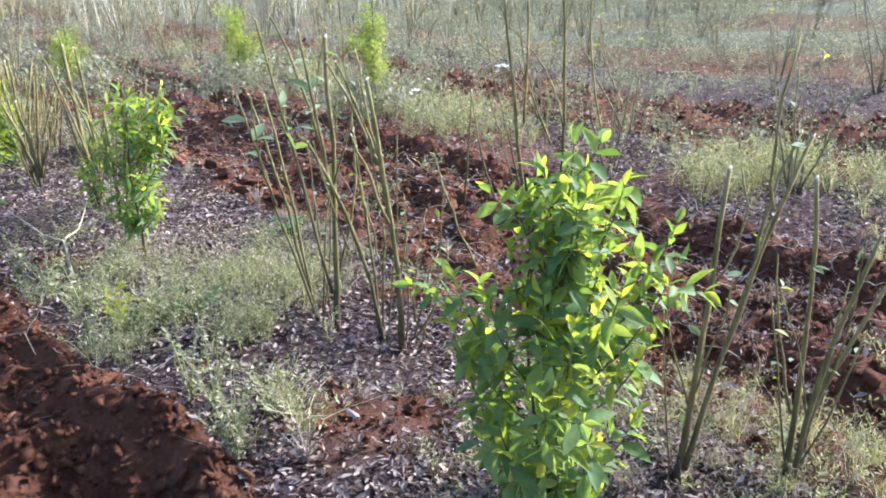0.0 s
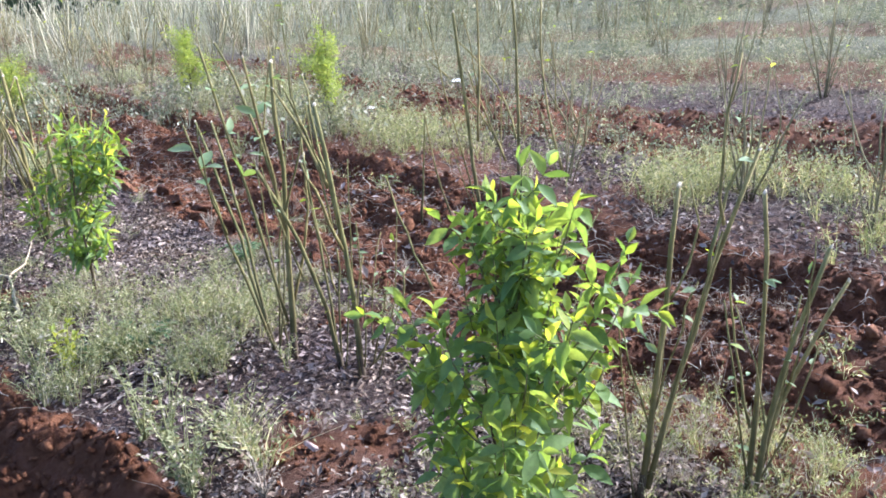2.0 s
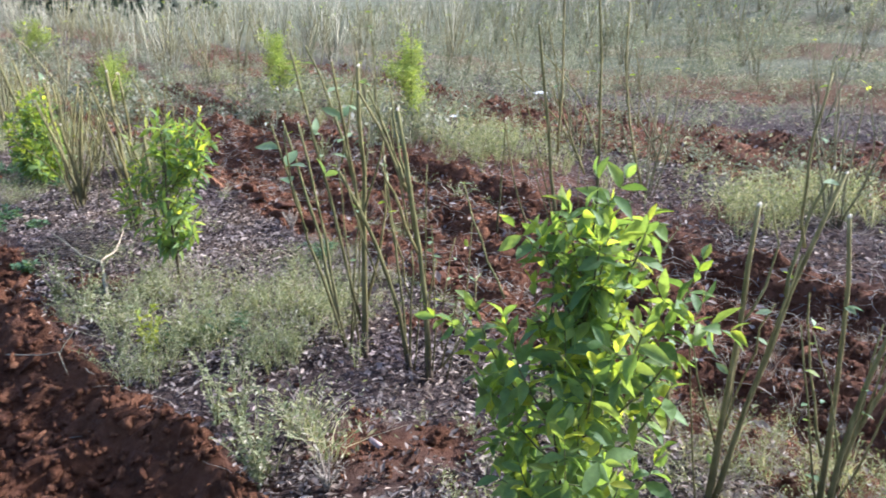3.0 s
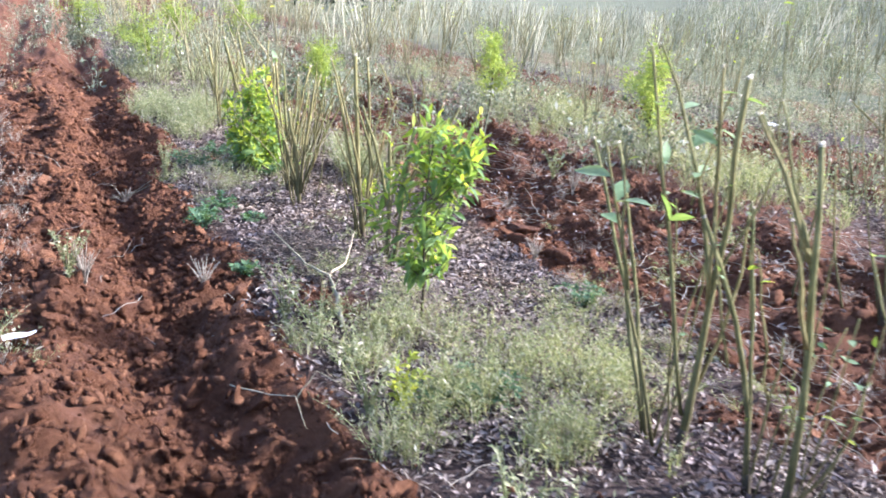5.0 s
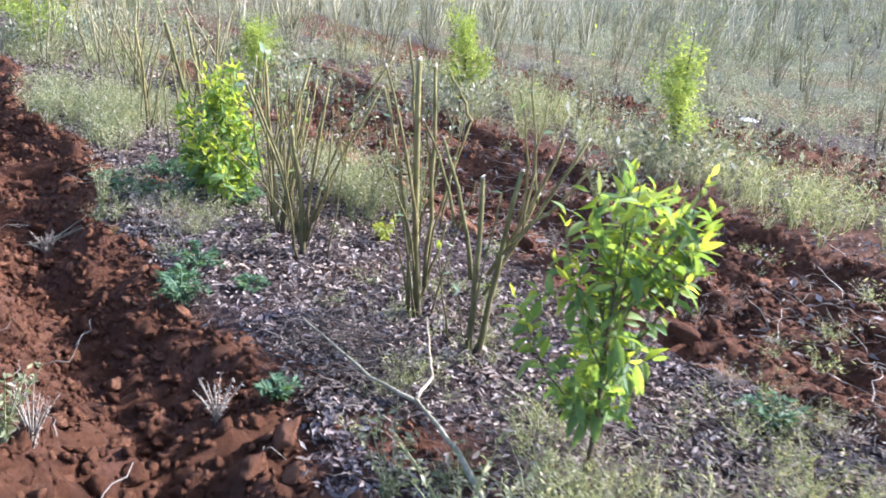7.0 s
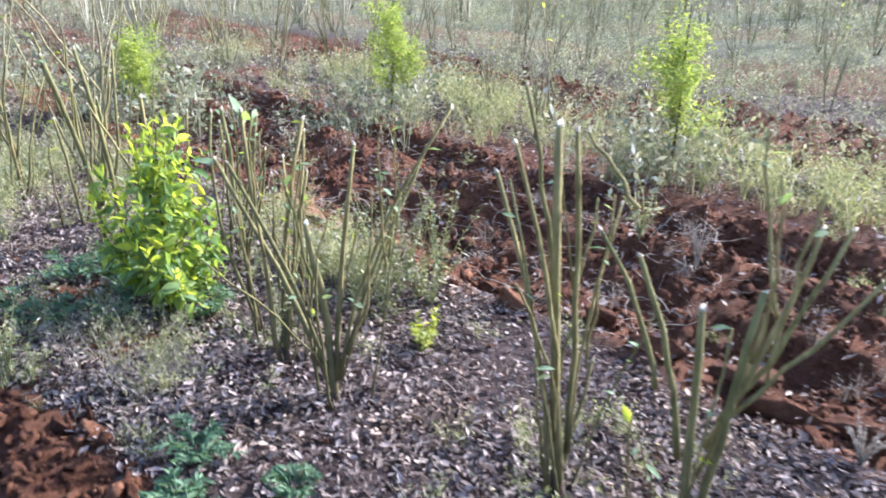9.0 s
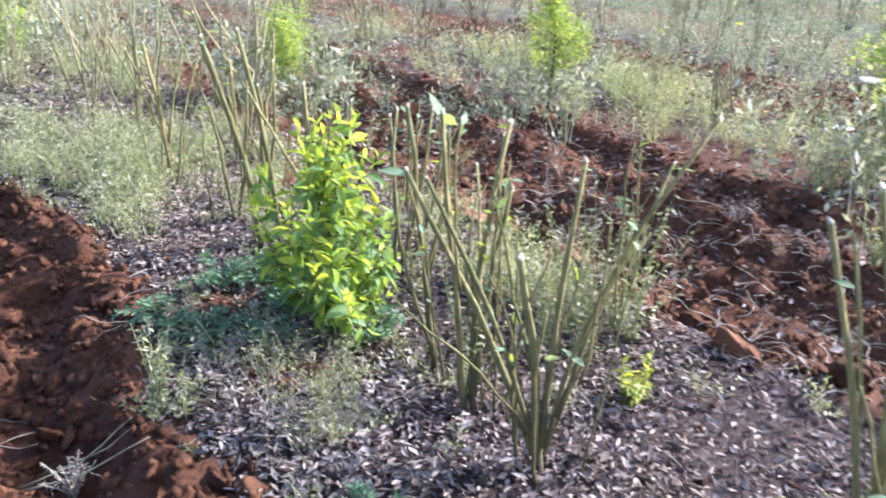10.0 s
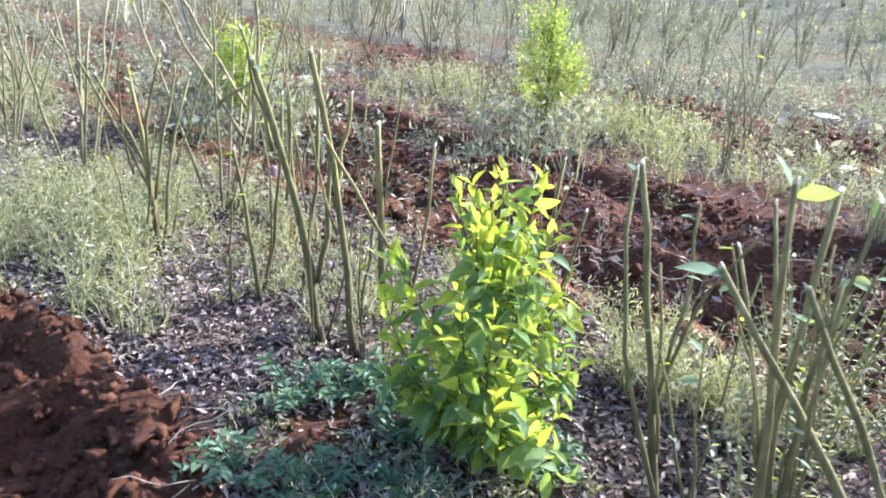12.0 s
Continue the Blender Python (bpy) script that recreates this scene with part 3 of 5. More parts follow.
    # tall growth round the feet of the far saplings
    for x0, y0, tall, wide, low in FAR_SAPLINGS:
        n = 46
        x, y = x0 + rng.normal(0, 0.30, n), y0 + rng.normal(0, 0.30, n)
        plant(h, mid, x, y, height(*along(x, y)), 1.1, 2.0)
    # along the outer side of the strip beside the path
    x, y, z, u, v = scatter(900, 4.5, 20, -4.5, 0.15, lambda u, v: np.clip(0.35 + 0.9 * lattice(u + 5, v, 0.7), 0, 1) * np.clip(0.6 - v, 0, 1))
    plant(h, mid, x, y, z, 0.3, 0.8)
    tagged(new("field_weeds", h.mesh("field_weeds", M_FARWEED)), "dense pale weeds spread over the far rows", "weeds", kind="stuff")


build_weeds()


# ---- cut stalks ----
def stalk_mesh(foot, tip, bow, radius, side, seed):
    """A cut stalk from foot to tip, bowed by that much towards side, with knots and a tapering girth."""
    r = np.random.RandomState(seed)
    foot, tip, side = Vector(foot), Vector(tip), Vector(side)
    n = 7
    pts, rad = [], []
    for i in range(n):
        q = i / (n - 1)
        pts.append(foot.lerp(tip, q) + side * bow * 4 * q * (1 - q) + Vector(r.normal(0, 0.004, 3)) * (0 < i < n - 1))
        rad.append(radius * (0.84 - 0.34 * q) * r.uniform(0.9, 1.12))
    return tube(pts, rad, 7)


def add_cut(stalk, tip, foot, radius, seed):
    """The slanting pale face where the stalk was cut."""
    tip, d = Vector(tip), (Vector(tip) - Vector(foot)).normalized()
    a = d.orthogonal().normalized()
    b = d.cross(a)
    v, f, n, turn = [], [], 8, seed * 1.7
    for level in (0, 1):
        for k in range(n):
            q = 2 * math.pi * k / n
            up = -0.004 if level == 0 else 0.003 + 0.007 * math.cos(q + turn)
            v.append(tuple(tip + (a * math.cos(q) + b * math.sin(q)) * radius * 0.50 + d * up))
    for k in range(n):
        p, q = k, (k + 1) % n
        f += [(p, q, q + n), (p, q + n, p + n)]
    f += [(n, n + k, n + k + 1) for k in range(1, n - 1)]
    part("cut_end", arrays_mesh("cut_end", v, f, M_CUT), stalk, "pale freshly cut end")


BLADE_ROWS = [(0, 0.05), (0.2, 0.62), (0.45, 1.0), (0.72, 0.72), (1, 0.04)]


def blade(name, mat, fold, droop, wide):
    """A leaf one unit long: folded along its rib, drooping, with a pointed tip."""
    v, f = [], []
    for t, w in BLADE_ROWS:
        z = -droop * t * t
        for s in (-1, 0, 1):
            v.append((s * w * wide, t, z + abs(s) * w * fold))
    for i in range(len(BLADE_ROWS) - 1):
        for s in range(2):
            a = i * 3 + s
            f.append((a, a + 1, a + 4, a + 3))
    return smooth(arrays_mesh(name, v, f, mat))


LEAVES = [blade("leaf", M_LEAF, 0.05 + 0.03 * k, 0.08 + 0.11 * k, 0.21 + 0.03 * (k % 2)) for k in range(4)]
YOUNG = [blade("young_leaf", M_YOUNG, 0.05 + 0.03 * k, 0.04 + 0.10 * k, 0.20 + 0.03 * (k % 2)) for k in range(4)]
PALE = [blade("pale_leaf", M_STALKLEAF, 0.06, 0.15, 0.2)]


def leaf_at(parent, base, meshes, p, d, length, r, name="leaf", broad=1.0, loose=0.35):
    """A leaf at p pointing along d, its face turned up."""
    d = Vector(d).normalized()
    side = d.cross(Vector((0, 0, 1)) + Vector(r.normal(0, loose, 3)))
    side = side.normalized() if side.length > 1e-3 else Vector((1, 0, 0))
    up = side.cross(d)
    m = Matrix((side, d, up)).transposed().to_4x4()
    ob = part(name, meshes[r.randint(len(meshes))], parent)
    ob.matrix_basis = Matrix.Translation(Vector(p) - Vector(base)) @ m @ Matrix.Diagonal((length * broad, length, length, 1))
    return ob


STALK_LABEL = "cut grey-green pigeon pea stalks still standing in the bed"


def stalk_clump(rows, side, leaves=(), seed=1, label=STALK_LABEL, thin=6):
    """rows: foot x y z, tip x y z, bow, radius. leaves: row, share of the way up, length."""
    r = np.random.RandomState(seed)
    x, y = rows[0][0], rows[0][1]
    base = Vector((x, y, ground_z(x, y)))
    clump = thing("stalk_clump", label, "crop stalks", "stalk clumps", base)
    for k, (fx, fy, fz, tx, ty, tz, bow, rad) in enumerate(rows):
        low = fz < 0.03
        z0 = ground_z(fx, fy) - 0.03 if low else fz
        foot, tip = Vector((fx, fy, z0)) - base, Vector((tx, ty, tz)) - base
        v, f = stalk_mesh(foot, tip, bow, rad, side, seed * 50 + k)
        st = part("stalk", smooth(arrays_mesh("stalk", v, f, M_BARK)), clump)
        if rad > 0.0065:
            add_cut(st, tip, foot, rad, k)
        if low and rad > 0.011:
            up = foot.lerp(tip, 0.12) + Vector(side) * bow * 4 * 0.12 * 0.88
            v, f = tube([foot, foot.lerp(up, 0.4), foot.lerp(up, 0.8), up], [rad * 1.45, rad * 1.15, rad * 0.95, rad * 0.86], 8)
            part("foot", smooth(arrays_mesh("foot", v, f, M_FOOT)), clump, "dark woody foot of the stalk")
    for k in range(thin):
        fx, fy, fz, tx, ty, tz, bow, rad = rows[r.randint(len(rows))]
        a, t = r.rand() * 6.3, r.uniform(0.45, 0.85) * max(q[5] for q in rows)
        lean_ = r.uniform(0.08, 0.35)
        foot = Vector((x + r.normal(0, 0.05), y + r.normal(0, 0.05), base.z - 0.02))
        if k % 2:
            foot = Vector((fx, fy, max(fz, base.z))).lerp(Vector((tx, ty, tz)), r.uniform(0.2, 0.6))
            t = min(t, 0.45)
        tip = foot + Vector((math.cos(a) * lean_ * t, math.sin(a) * lean_ * t, t))
        v, f = stalk_mesh(foot - base, tip - base, r.normal(0, 0.02), r.uniform(0.0035, 0.0065), (math.sin(a), math.cos(a), 0), seed * 90 + k)
        part("twig", smooth(arrays_mesh("twig", v, f, M_BARK)), clump)
        for j in range(r.randint(1, 4)):
            leaf_at(clump, base, PALE if r.rand() < 0.75 else YOUNG, foot.lerp(tip, r.uniform(0.55, 1.0)), (r.normal(), r.normal(), r.uniform(-0.2, 0.8)), r.uniform(0.025, 0.05), r)
    for k, share, length in leaves:
        fx, fy, fz, tx, ty, tz, bow, rad = rows[k]
        p = Vector((fx, fy, fz)).lerp(Vector((tx, ty, tz)), share) + Vector(side) * bow * 4 * share * (1 - share)
        for j in range(r.randint(1, 3)):
            d = Vector((r.normal(), r.normal(), r.uniform(0.0, 0.9)))
            leaf_at(clump, base, PALE if length > 0.045 else YOUNG, p, d, length * r.uniform(0.8, 1.15), r)
    return clump


SIDE = (1.0, 0.1, 0.0)
stalk_clump([
    (-0.23, 3.70, 0.00, -0.22, 3.71, 1.22, 0.01, 0.016),
    (-0.22, 3.71, 0.54, -0.29, 3.59, 1.25, 0.00, 0.009),
    (-0.24, 3.70, 0.16, -0.50, 3.74, 1.28, 0.01, 0.009),
    (-0.34, 3.80, 0.00, -0.70, 4.16, 0.92, 0.02, 0.010),
    (-0.31, 3.70, 0.03, -0.59, 3.72, 0.98, -0.00, 0.008),
    (-0.22, 3.71, 0.21, -0.15, 3.83, 0.84, 0.03, 0.008),
    (-0.22, 3.71, 0.55, -0.49, 3.90, 1.28, 0.04, 0.009),
    (-0.33, 3.79, 0.02, -0.60, 4.08, 0.93, 0.01, 0.009),
], SIDE, [(4, 0.9, 0.13), (4, 0.75, 0.16), (4, 0.82, 0.15), (0, 0.75, 0.03), (2, 0.95, 0.03), (2, 0.55, 0.09), (2, 0.7, 0.08), (6, 0.4, 0.09), (6, 0.2, 0.08), (6, 0.6, 0.10), (6, 0.75, 0.09), (6, 0.9, 0.08), (2, 0.85, 0.09), (0, 0.85, 0.07), (0, 0.95, 0.08), (1, 0.7, 0.08), (1, 0.9, 0.07), (2, 0.62, 0.07), (6, 0.5, 0.07)], 3)
stalk_clump([
    (-0.01, 3.61, 0.00, -0.27, 3.56, 0.84, 0.05, 0.012),
    (-0.01, 3.61, 0.00, -0.00, 3.62, 0.51, 0.00, 0.006),
    (0.00, 3.60, 0.00, -0.14, 3.78, 0.84, -0.00, 0.008),
], SIDE, [(0, 0.3, 0.03)], 5)
stalk_clump([
    (0.09, 3.51, 0.00, -0.02, 3.49, 1.09, 0.02, 0.015),
    (0.05, 3.50, 0.54, -0.06, 3.38, 0.91, 0.00, 0.008),
    (0.01, 3.50, 0.78, -0.18, 3.56, 1.14, 0.01, 0.009),
    (0.00, 3.49, 0.82, -0.17, 3.66, 1.13, 0.01, 0.007),
    (0.02, 3.50, 0.76, -0.12, 3.78, 1.16, -0.00, 0.007),
    (0.08, 3.57, 0.00, 0.25, 3.70, 0.38, 0.05, 0.007),
    (0.38, 3.56, 0.35, 0.19, 3.74, 0.77, -0.01, 0.006),
], SIDE, [(5, 0.6, 0.045), (5, 0.95, 0.05), (6, 0.98, 0.05), (0, 0.3, 0.03)], 7)
stalk_clump([
    (1.05, 2.73, 0.00, 1.10, 2.72, 0.98, -0.00, 0.012),
    (1.07, 2.72, 0.05, 1.33, 2.82, 1.05, -0.02, 0.011),
    (1.19, 2.70, 0.74, 1.30, 2.82, 1.06, -0.02, 0.007),
    (1.08, 2.72, 0.63, 1.15, 2.81, 0.97, 0.05, 0.005),
    (0.92, 2.75, 0.29, 0.93, 2.86, 0.56, 0.00, 0.009),
], SIDE, [(1, 0.97, 0.06), (0, 0.5, 0.05), (4, 0.9, 0.05), (0, 0.2, 0.05)], 9)
stalk_clump([
    (1.35, 2.69, 0.00, 1.32, 2.71, 0.96, 0.02, 0.011),
    (1.37, 2.69, 0.01, 1.46, 2.60, 0.85, -0.03, 0.011),
    (1.38, 2.68, 0.15, 1.57, 2.72, 0.71, -0.03, 0.01),
], SIDE, [(0, 0.75, 0.05), (1, 0.6, 0.05), (0, 0.2, 0.05)], 11)
stalk_clump([
    (0.55, 5.29, 0.00, 0.40, 5.29, 1.31, 0.00, 0.016),
    (0.69, 5.29, 0.47, 0.48, 5.40, 0.97, 0.00, 0.008),
    (0.53, 5.29, 0.59, 0.53, 5.39, 1.56, 0.01, 0.01),
    (0.69, 5.29, 0.47, 0.24, 5.50, 1.03, 0.06, 0.008),
    (0.80, 6.31, 0.00, 0.73, 6.32, 1.60, 0.02, 0.014),
    (0.75, 5.29, 0.60, 0.36, 5.81, 1.15, 0.08, 0.008),
    (1.02, 5.29, 0.40, 0.90, 5.60, 1.42, -0.05, 0.01),
    (0.17, 5.52, 0.00, 0.21, 5.52, 0.74, 0.00, 0.009),
    (0.39, 5.35, 0.00, 0.22, 5.35, 0.75, -0.02, 0.008),
], SIDE, [(1, 0.95, 0.07), (0, 0.6, 0.04), (7, 0.9, 0.05)], 13)
stalk_clump([
    (-2.72, 5.64, 0.00, -2.81, 5.64, 0.61, 0.01, 0.017),
    (-2.74, 5.64, 0.08, -3.13, 5.87, 0.73, 0.02, 0.012),
    (-2.72, 5.64, 0.10, -2.68, 5.74, 0.83, -0.01, 0.012),
    (-2.71, 5.64, 0.10, -2.40, 5.72, 0.95, -0.06, 0.0095),
    (-2.69, 5.64, 0.19, -2.47, 5.84, 0.81, -0.01, 0.008),
    (-2.76, 5.64, 0.13, -3.06, 5.43, 0.57, 0.03, 0.005),
    (-2.73, 5.64, 0.09, -3.05, 5.72, 0.76, 0.02, 0.01),
], SIDE, [(1, 0.98, 0.08), (4, 0.98, 0.07), (3, 0.3, 0.05), (2, 0.97, 0.05)], 15, thin=12)
stalk_clump([
    (-2.92, 5.87, 0.00, -2.88, 6.02, 0.84, -0.03, 0.014),
    (-2.93, 5.87, 0.01, -3.04, 5.86, 0.89, -0.01, 0.012),
    (-2.92, 5.87, 0.08, -2.86, 5.97, 0.68, -0.01, 0.01),
    (-2.92, 5.87, 0.08, -2.98, 6.18, 0.67, 0.01, 0.007),
    (-2.92, 5.87, 0.08, -2.91, 6.21, 0.76, 0.01, 0.008),
], SIDE, [(1, 0.97, 0.075), (0, 0.98, 0.03)], 17, thin=9)
stalk_clump([
    (-3.06, 6.09, 0.00, -3.20, 6.22, 0.82, 0.00, 0.013),
    (-3.06, 6.09, 0.03, -3.22, 6.17, 0.82, -0.05, 0.008),
], SIDE, [(0, 0.97, 0.06)], 19)
stalk_clump([
    (-2.07, 5.21, 0.00, -2.16, 5.19, 1.02, -0.01, 0.019),
    (-2.06, 5.22, 0.15, -2.11, 5.24, 1.00, 0.01, 0.012),
    (-2.11, 5.18, 0.05, -2.29, 5.22, 0.90, 0.03, 0.010),
    (-2.11, 5.20, 0.35, -2.26, 5.12, 0.99, 0.02, 0.009),
    (-2.14, 5.20, 0.62, -2.23, 5.28, 1.09, 0.01, 0.009),
    (-2.06, 5.21, 0.17, -1.97, 5.33, 0.80, -0.02, 0.007),
    (-1.95, 5.23, 0.82, -2.07, 5.32, 0.98, 0.00, 0.007),
    (-2.10, 5.20, 0.19, -2.24, 5.07, 0.68, 0.03, 0.006),
    (-2.08, 5.21, 0.07, -2.01, 5.27, 0.40, 0.00, 0.008),
], SIDE, [(0, 0.6, 0.03)], 21)
stalk_clump([
    (-1.83, 4.98, 0.00, -1.85, 4.98, 0.68, 0.01, 0.0165),
    (-1.80, 4.99, 0.00, -1.72, 4.99, 0.72, 0.00, 0.0155),
    (-1.85, 4.99, 0.30, -2.00, 4.97, 0.80, 0.02, 0.011),
    (-1.93, 4.97, 0.49, -2.08, 5.00, 0.84, 0.02, 0.008),
    (-1.79, 4.99, 0.33, -1.60, 5.04, 0.85, 0.02, 0.010),
    (-1.77, 4.99, 0.40, -1.52, 5.07, 0.84, 0.02, 0.010),
    (-1.75, 4.98, 0.42, -1.48, 4.94, 0.80, 0.01, 0.008),
    (-1.80, 4.99, 0.25, -1.66, 5.10, 0.62, 0.01, 0.008),
], SIDE, [(1, 0.4, 0.03)], 23)
stalk_clump([
    (-3.93, 6.91, 0.00, -4.15, 6.91, 0.88, 0.03, 0.018),
    (-3.95, 6.91, 0.22, -3.94, 6.94, 0.70, 0.02, 0.011),
    (-4.01, 6.91, 0.40, -4.06, 6.98, 0.78, 0.00, 0.009),
    (-4.09, 6.91, 0.62, -4.19, 6.95, 0.96, 0.00, 0.008),
], SIDE, [(0, 0.98, 0.07), (3, 0.95, 0.05)], 25, thin=3)
stalk_clump([
    (-3.82, 6.85, 0.00, -3.98, 6.86, 0.92, 0.02, 0.015),
    (-3.90, 6.86, 0.48, -3.87, 6.93, 0.80, 0.00, 0.009),
    (-3.66, 6.78, 0.28, -3.93, 6.82, 0.70, 0.00, 0.009),
], SIDE, [(0, 0.95, 0.05)], 26, thin=3)
stalk_clump([
    (-3.74, 7.08, 0.00, -3.80, 7.08, 0.69, 0.00, 0.018),
    (-3.70, 7.12, 0.00, -3.62, 7.16, 0.62, 0.02, 0.010),
], SIDE, [(0, 0.5, 0.04)], 28, thin=2)
stalk_clump([
    (-4.18, 7.23, 0.00, -4.28, 7.23, 0.54, 0.00, 0.012),
    (-4.20, 7.27, 0.00, -4.14, 7.33, 0.72, 0.02, 0.009),
    (-4.06, 7.26, 0.00, -4.02, 7.36, 0.86, 0.02, 0.011),
], SIDE, [(0, 0.97, 0.04)], 29, thin=3)
stalk_clump([
    (-4.64, 7.56, 0.00, -4.72, 7.52, 0.74, 0.01, 0.014),
    (-4.64, 7.56, 0.07, -4.89, 7.66, 0.68, 0.05, 0.01),
    (-4.65, 7.55, 0.25, -4.60, 7.68, 0.73, -0.00, 0.009),
    (-4.63, 7.56, 0.04, -4.61, 7.90, 0.67, -0.02, 0.009),
    (-4.66, 7.55, 0.28, -4.90, 7.54, 0.75, -0.00, 0.009),
    (-4.67, 7.54, 0.31, -4.59, 7.47, 0.79, -0.02, 0.008),
], SIDE, [(0, 0.97, 0.04)], 27)
stalk_clump([
    (-3.36, 6.86, 0.00, -3.41, 6.94, 0.62, 0.01, 0.010),
    (-3.34, 6.84, 0.00, -3.24, 6.92, 0.66, 0.01, 0.011),
    (-3.38, 6.90, 0.00, -3.30, 7.05, 0.58, -0.02, 0.008),
    (-3.32, 6.88, 0.00, -3.18, 6.80, 0.54, 0.02, 0.008),
], SIDE, [(0, 0.97, 0.05)], 41)
# clumps of the same crop further off, in the rows
def free_clump(seed, count, tall):
    r = np.random.RandomState(seed)
    rows = []
    for k in range(count):
        a, lean, t = r.rand() * 6.3, r.uniform(0.05, 0.42), tall * r.uniform(0.6, 1.05)
        rr = r.rand() * 0.05
        if k > 2 and r.rand() < 0.45:
            j = r.randint(0, 3)
            q = r.uniform(0.3, 0.6)
            fx, fy, fz = (rows[j][i] * (1 - q) + rows[j][i + 3] * q for i in range(3))
        else:
            fx, fy, fz = rr * math.cos(a), rr * math.sin(a), -0.03
        rows.append((fx, fy, fz, fx + lean * t * math.cos(a), fy + lean * t * math.sin(a), t, r.normal(0, 0.02), r.uniform(0.0055, 0.0095)))
    clump = thing("stalk_clump", "bare cut pigeon pea stalks standing in a row", "crop stalks", "stalk clumps")
    for k, (fx, fy, fz, tx, ty, tz, bow, rad) in enumerate(rows):
        v, f = stalk_mesh((fx, fy, fz), (tx, ty, tz), bow, rad, (math.cos(k), math.sin(k), 0), seed * 31 + k)
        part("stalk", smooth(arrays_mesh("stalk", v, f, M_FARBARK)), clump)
    for k in range(3):
        fx, fy, fz, tx, ty, tz, bow, rad = rows[r.randint(len(rows))]
        leaf_at(clump, (0, 0, 0), YOUNG, (tx, ty, tz), (r.normal(), r.normal(), 0.5), 0.05, r)
    return clump


HERO_SPOTS = [(-0.1, 3.6), (-3.4, 6.9), (1.1, 2.7), (1.4, 2.7), (0.5, 5.3), (-2.8, 5.7), (-3.0, 6.0), (-2.0, 5.1), (-3.9, 7.0), (-4.15, 7.25), (-4.65, 7.55), (0.69, 2.5), (-1.31, 4.3), (-3.42, 6.2), (-1.0, 8.6), (-2.9, 10.1), (-4.85, 9.85)]


def build_clumps():
    kinds = [free_clump(200 + k, 8 + k % 4, 0.85 + 0.06 * (k % 4)) for k in range(8)]
    r = np.random.RandomState(8)
    first = list(kinds)
    for row in range(-2, 9):
        centre = EDGE + (PITCH - STRIP) / 2 + row * PITCH
        u = 7.6 if row == 0 else (13.0 if row < 0 else r.uniform(-1, 0))
        while u < 24:
            u += r.uniform(0.38, 0.88)
            x, y = place(u, centre + r.normal(0, 0.32))
            if min(math.hypot(x - a, y - b) for a, b in HERO_SPOTS) < 0.55:
                continue
            if row >= 1 and r.rand() < (0.6 if u < 9 else 0.0):
                continue
            m = Matrix.Translation((x, y, ground_z(x, y))) @ Matrix.Rotation(r.rand() * 6.3, 4, "Z") @ Matrix.Scale(r.uniform(0.85, 1.2), 4)
            if first:
                k = first.pop()
                k.matrix_basis = m
            else:
                copy_thing(kinds[r.randint(len(kinds))], Matrix.Identity(4)).matrix_basis = m
    # those too far to tell apart, with distance haze put into their pale colour
    h = Heap()
    for k in range(6):
        q = np.random.RandomState(300 + k)
        vs, fs, n = [], [], 0
        for s in range(7):
            a, lean, t = q.rand() * 6.3, q.uniform(0.05, 0.4), q.uniform(0.6, 1.05)
            v, f = tube([(0, 0, 0), (lean * t * 0.5 * math.cos(a), lean * t * 0.5 * math.sin(a), t * 0.55), (lean * t * math.cos(a), lean * t * math.sin(a), t)], [0.009, 0.008, 0.006], 3, False)
            vs.append(v), fs.append(f + n)
            n += len(v)
        shape = (np.concatenate(vs), np.concatenate(fs))
        for cnt, u0, u1, v0, v1 in ((420, 14, 75, 4, 55), (260, 24, 75, -30, 6), (200, -20, 14, 26, 70)):
            x, y, z, u, v = scatter(cnt, u0, u1, v0, v1, lambda u, v: 0.2 + 0.8 * on_bed(u, v))
            m = len(x)
            h.add(*shape, turns(rng.rand(m) * 6.3, rng.normal(0, 0.06, m), rng.normal(0, 0.06, m)), rng.uniform(0.9, 1.35, m), np.stack([x, y, z], -1))
    tagged(new("field_stalks", h.mesh("field_stalks", M_HAZEDSTALK)), "countless bare cut stalks over the far field", "crop stalks", kind="stuff")


build_clumps()


# ---- saplings ----
def bend(a, b, c, t):
    """A point of the curve from a to c that b draws aside."""
    return a * (1 - t) ** 2 + b * 2 * t * (1 - t) + c * t * t


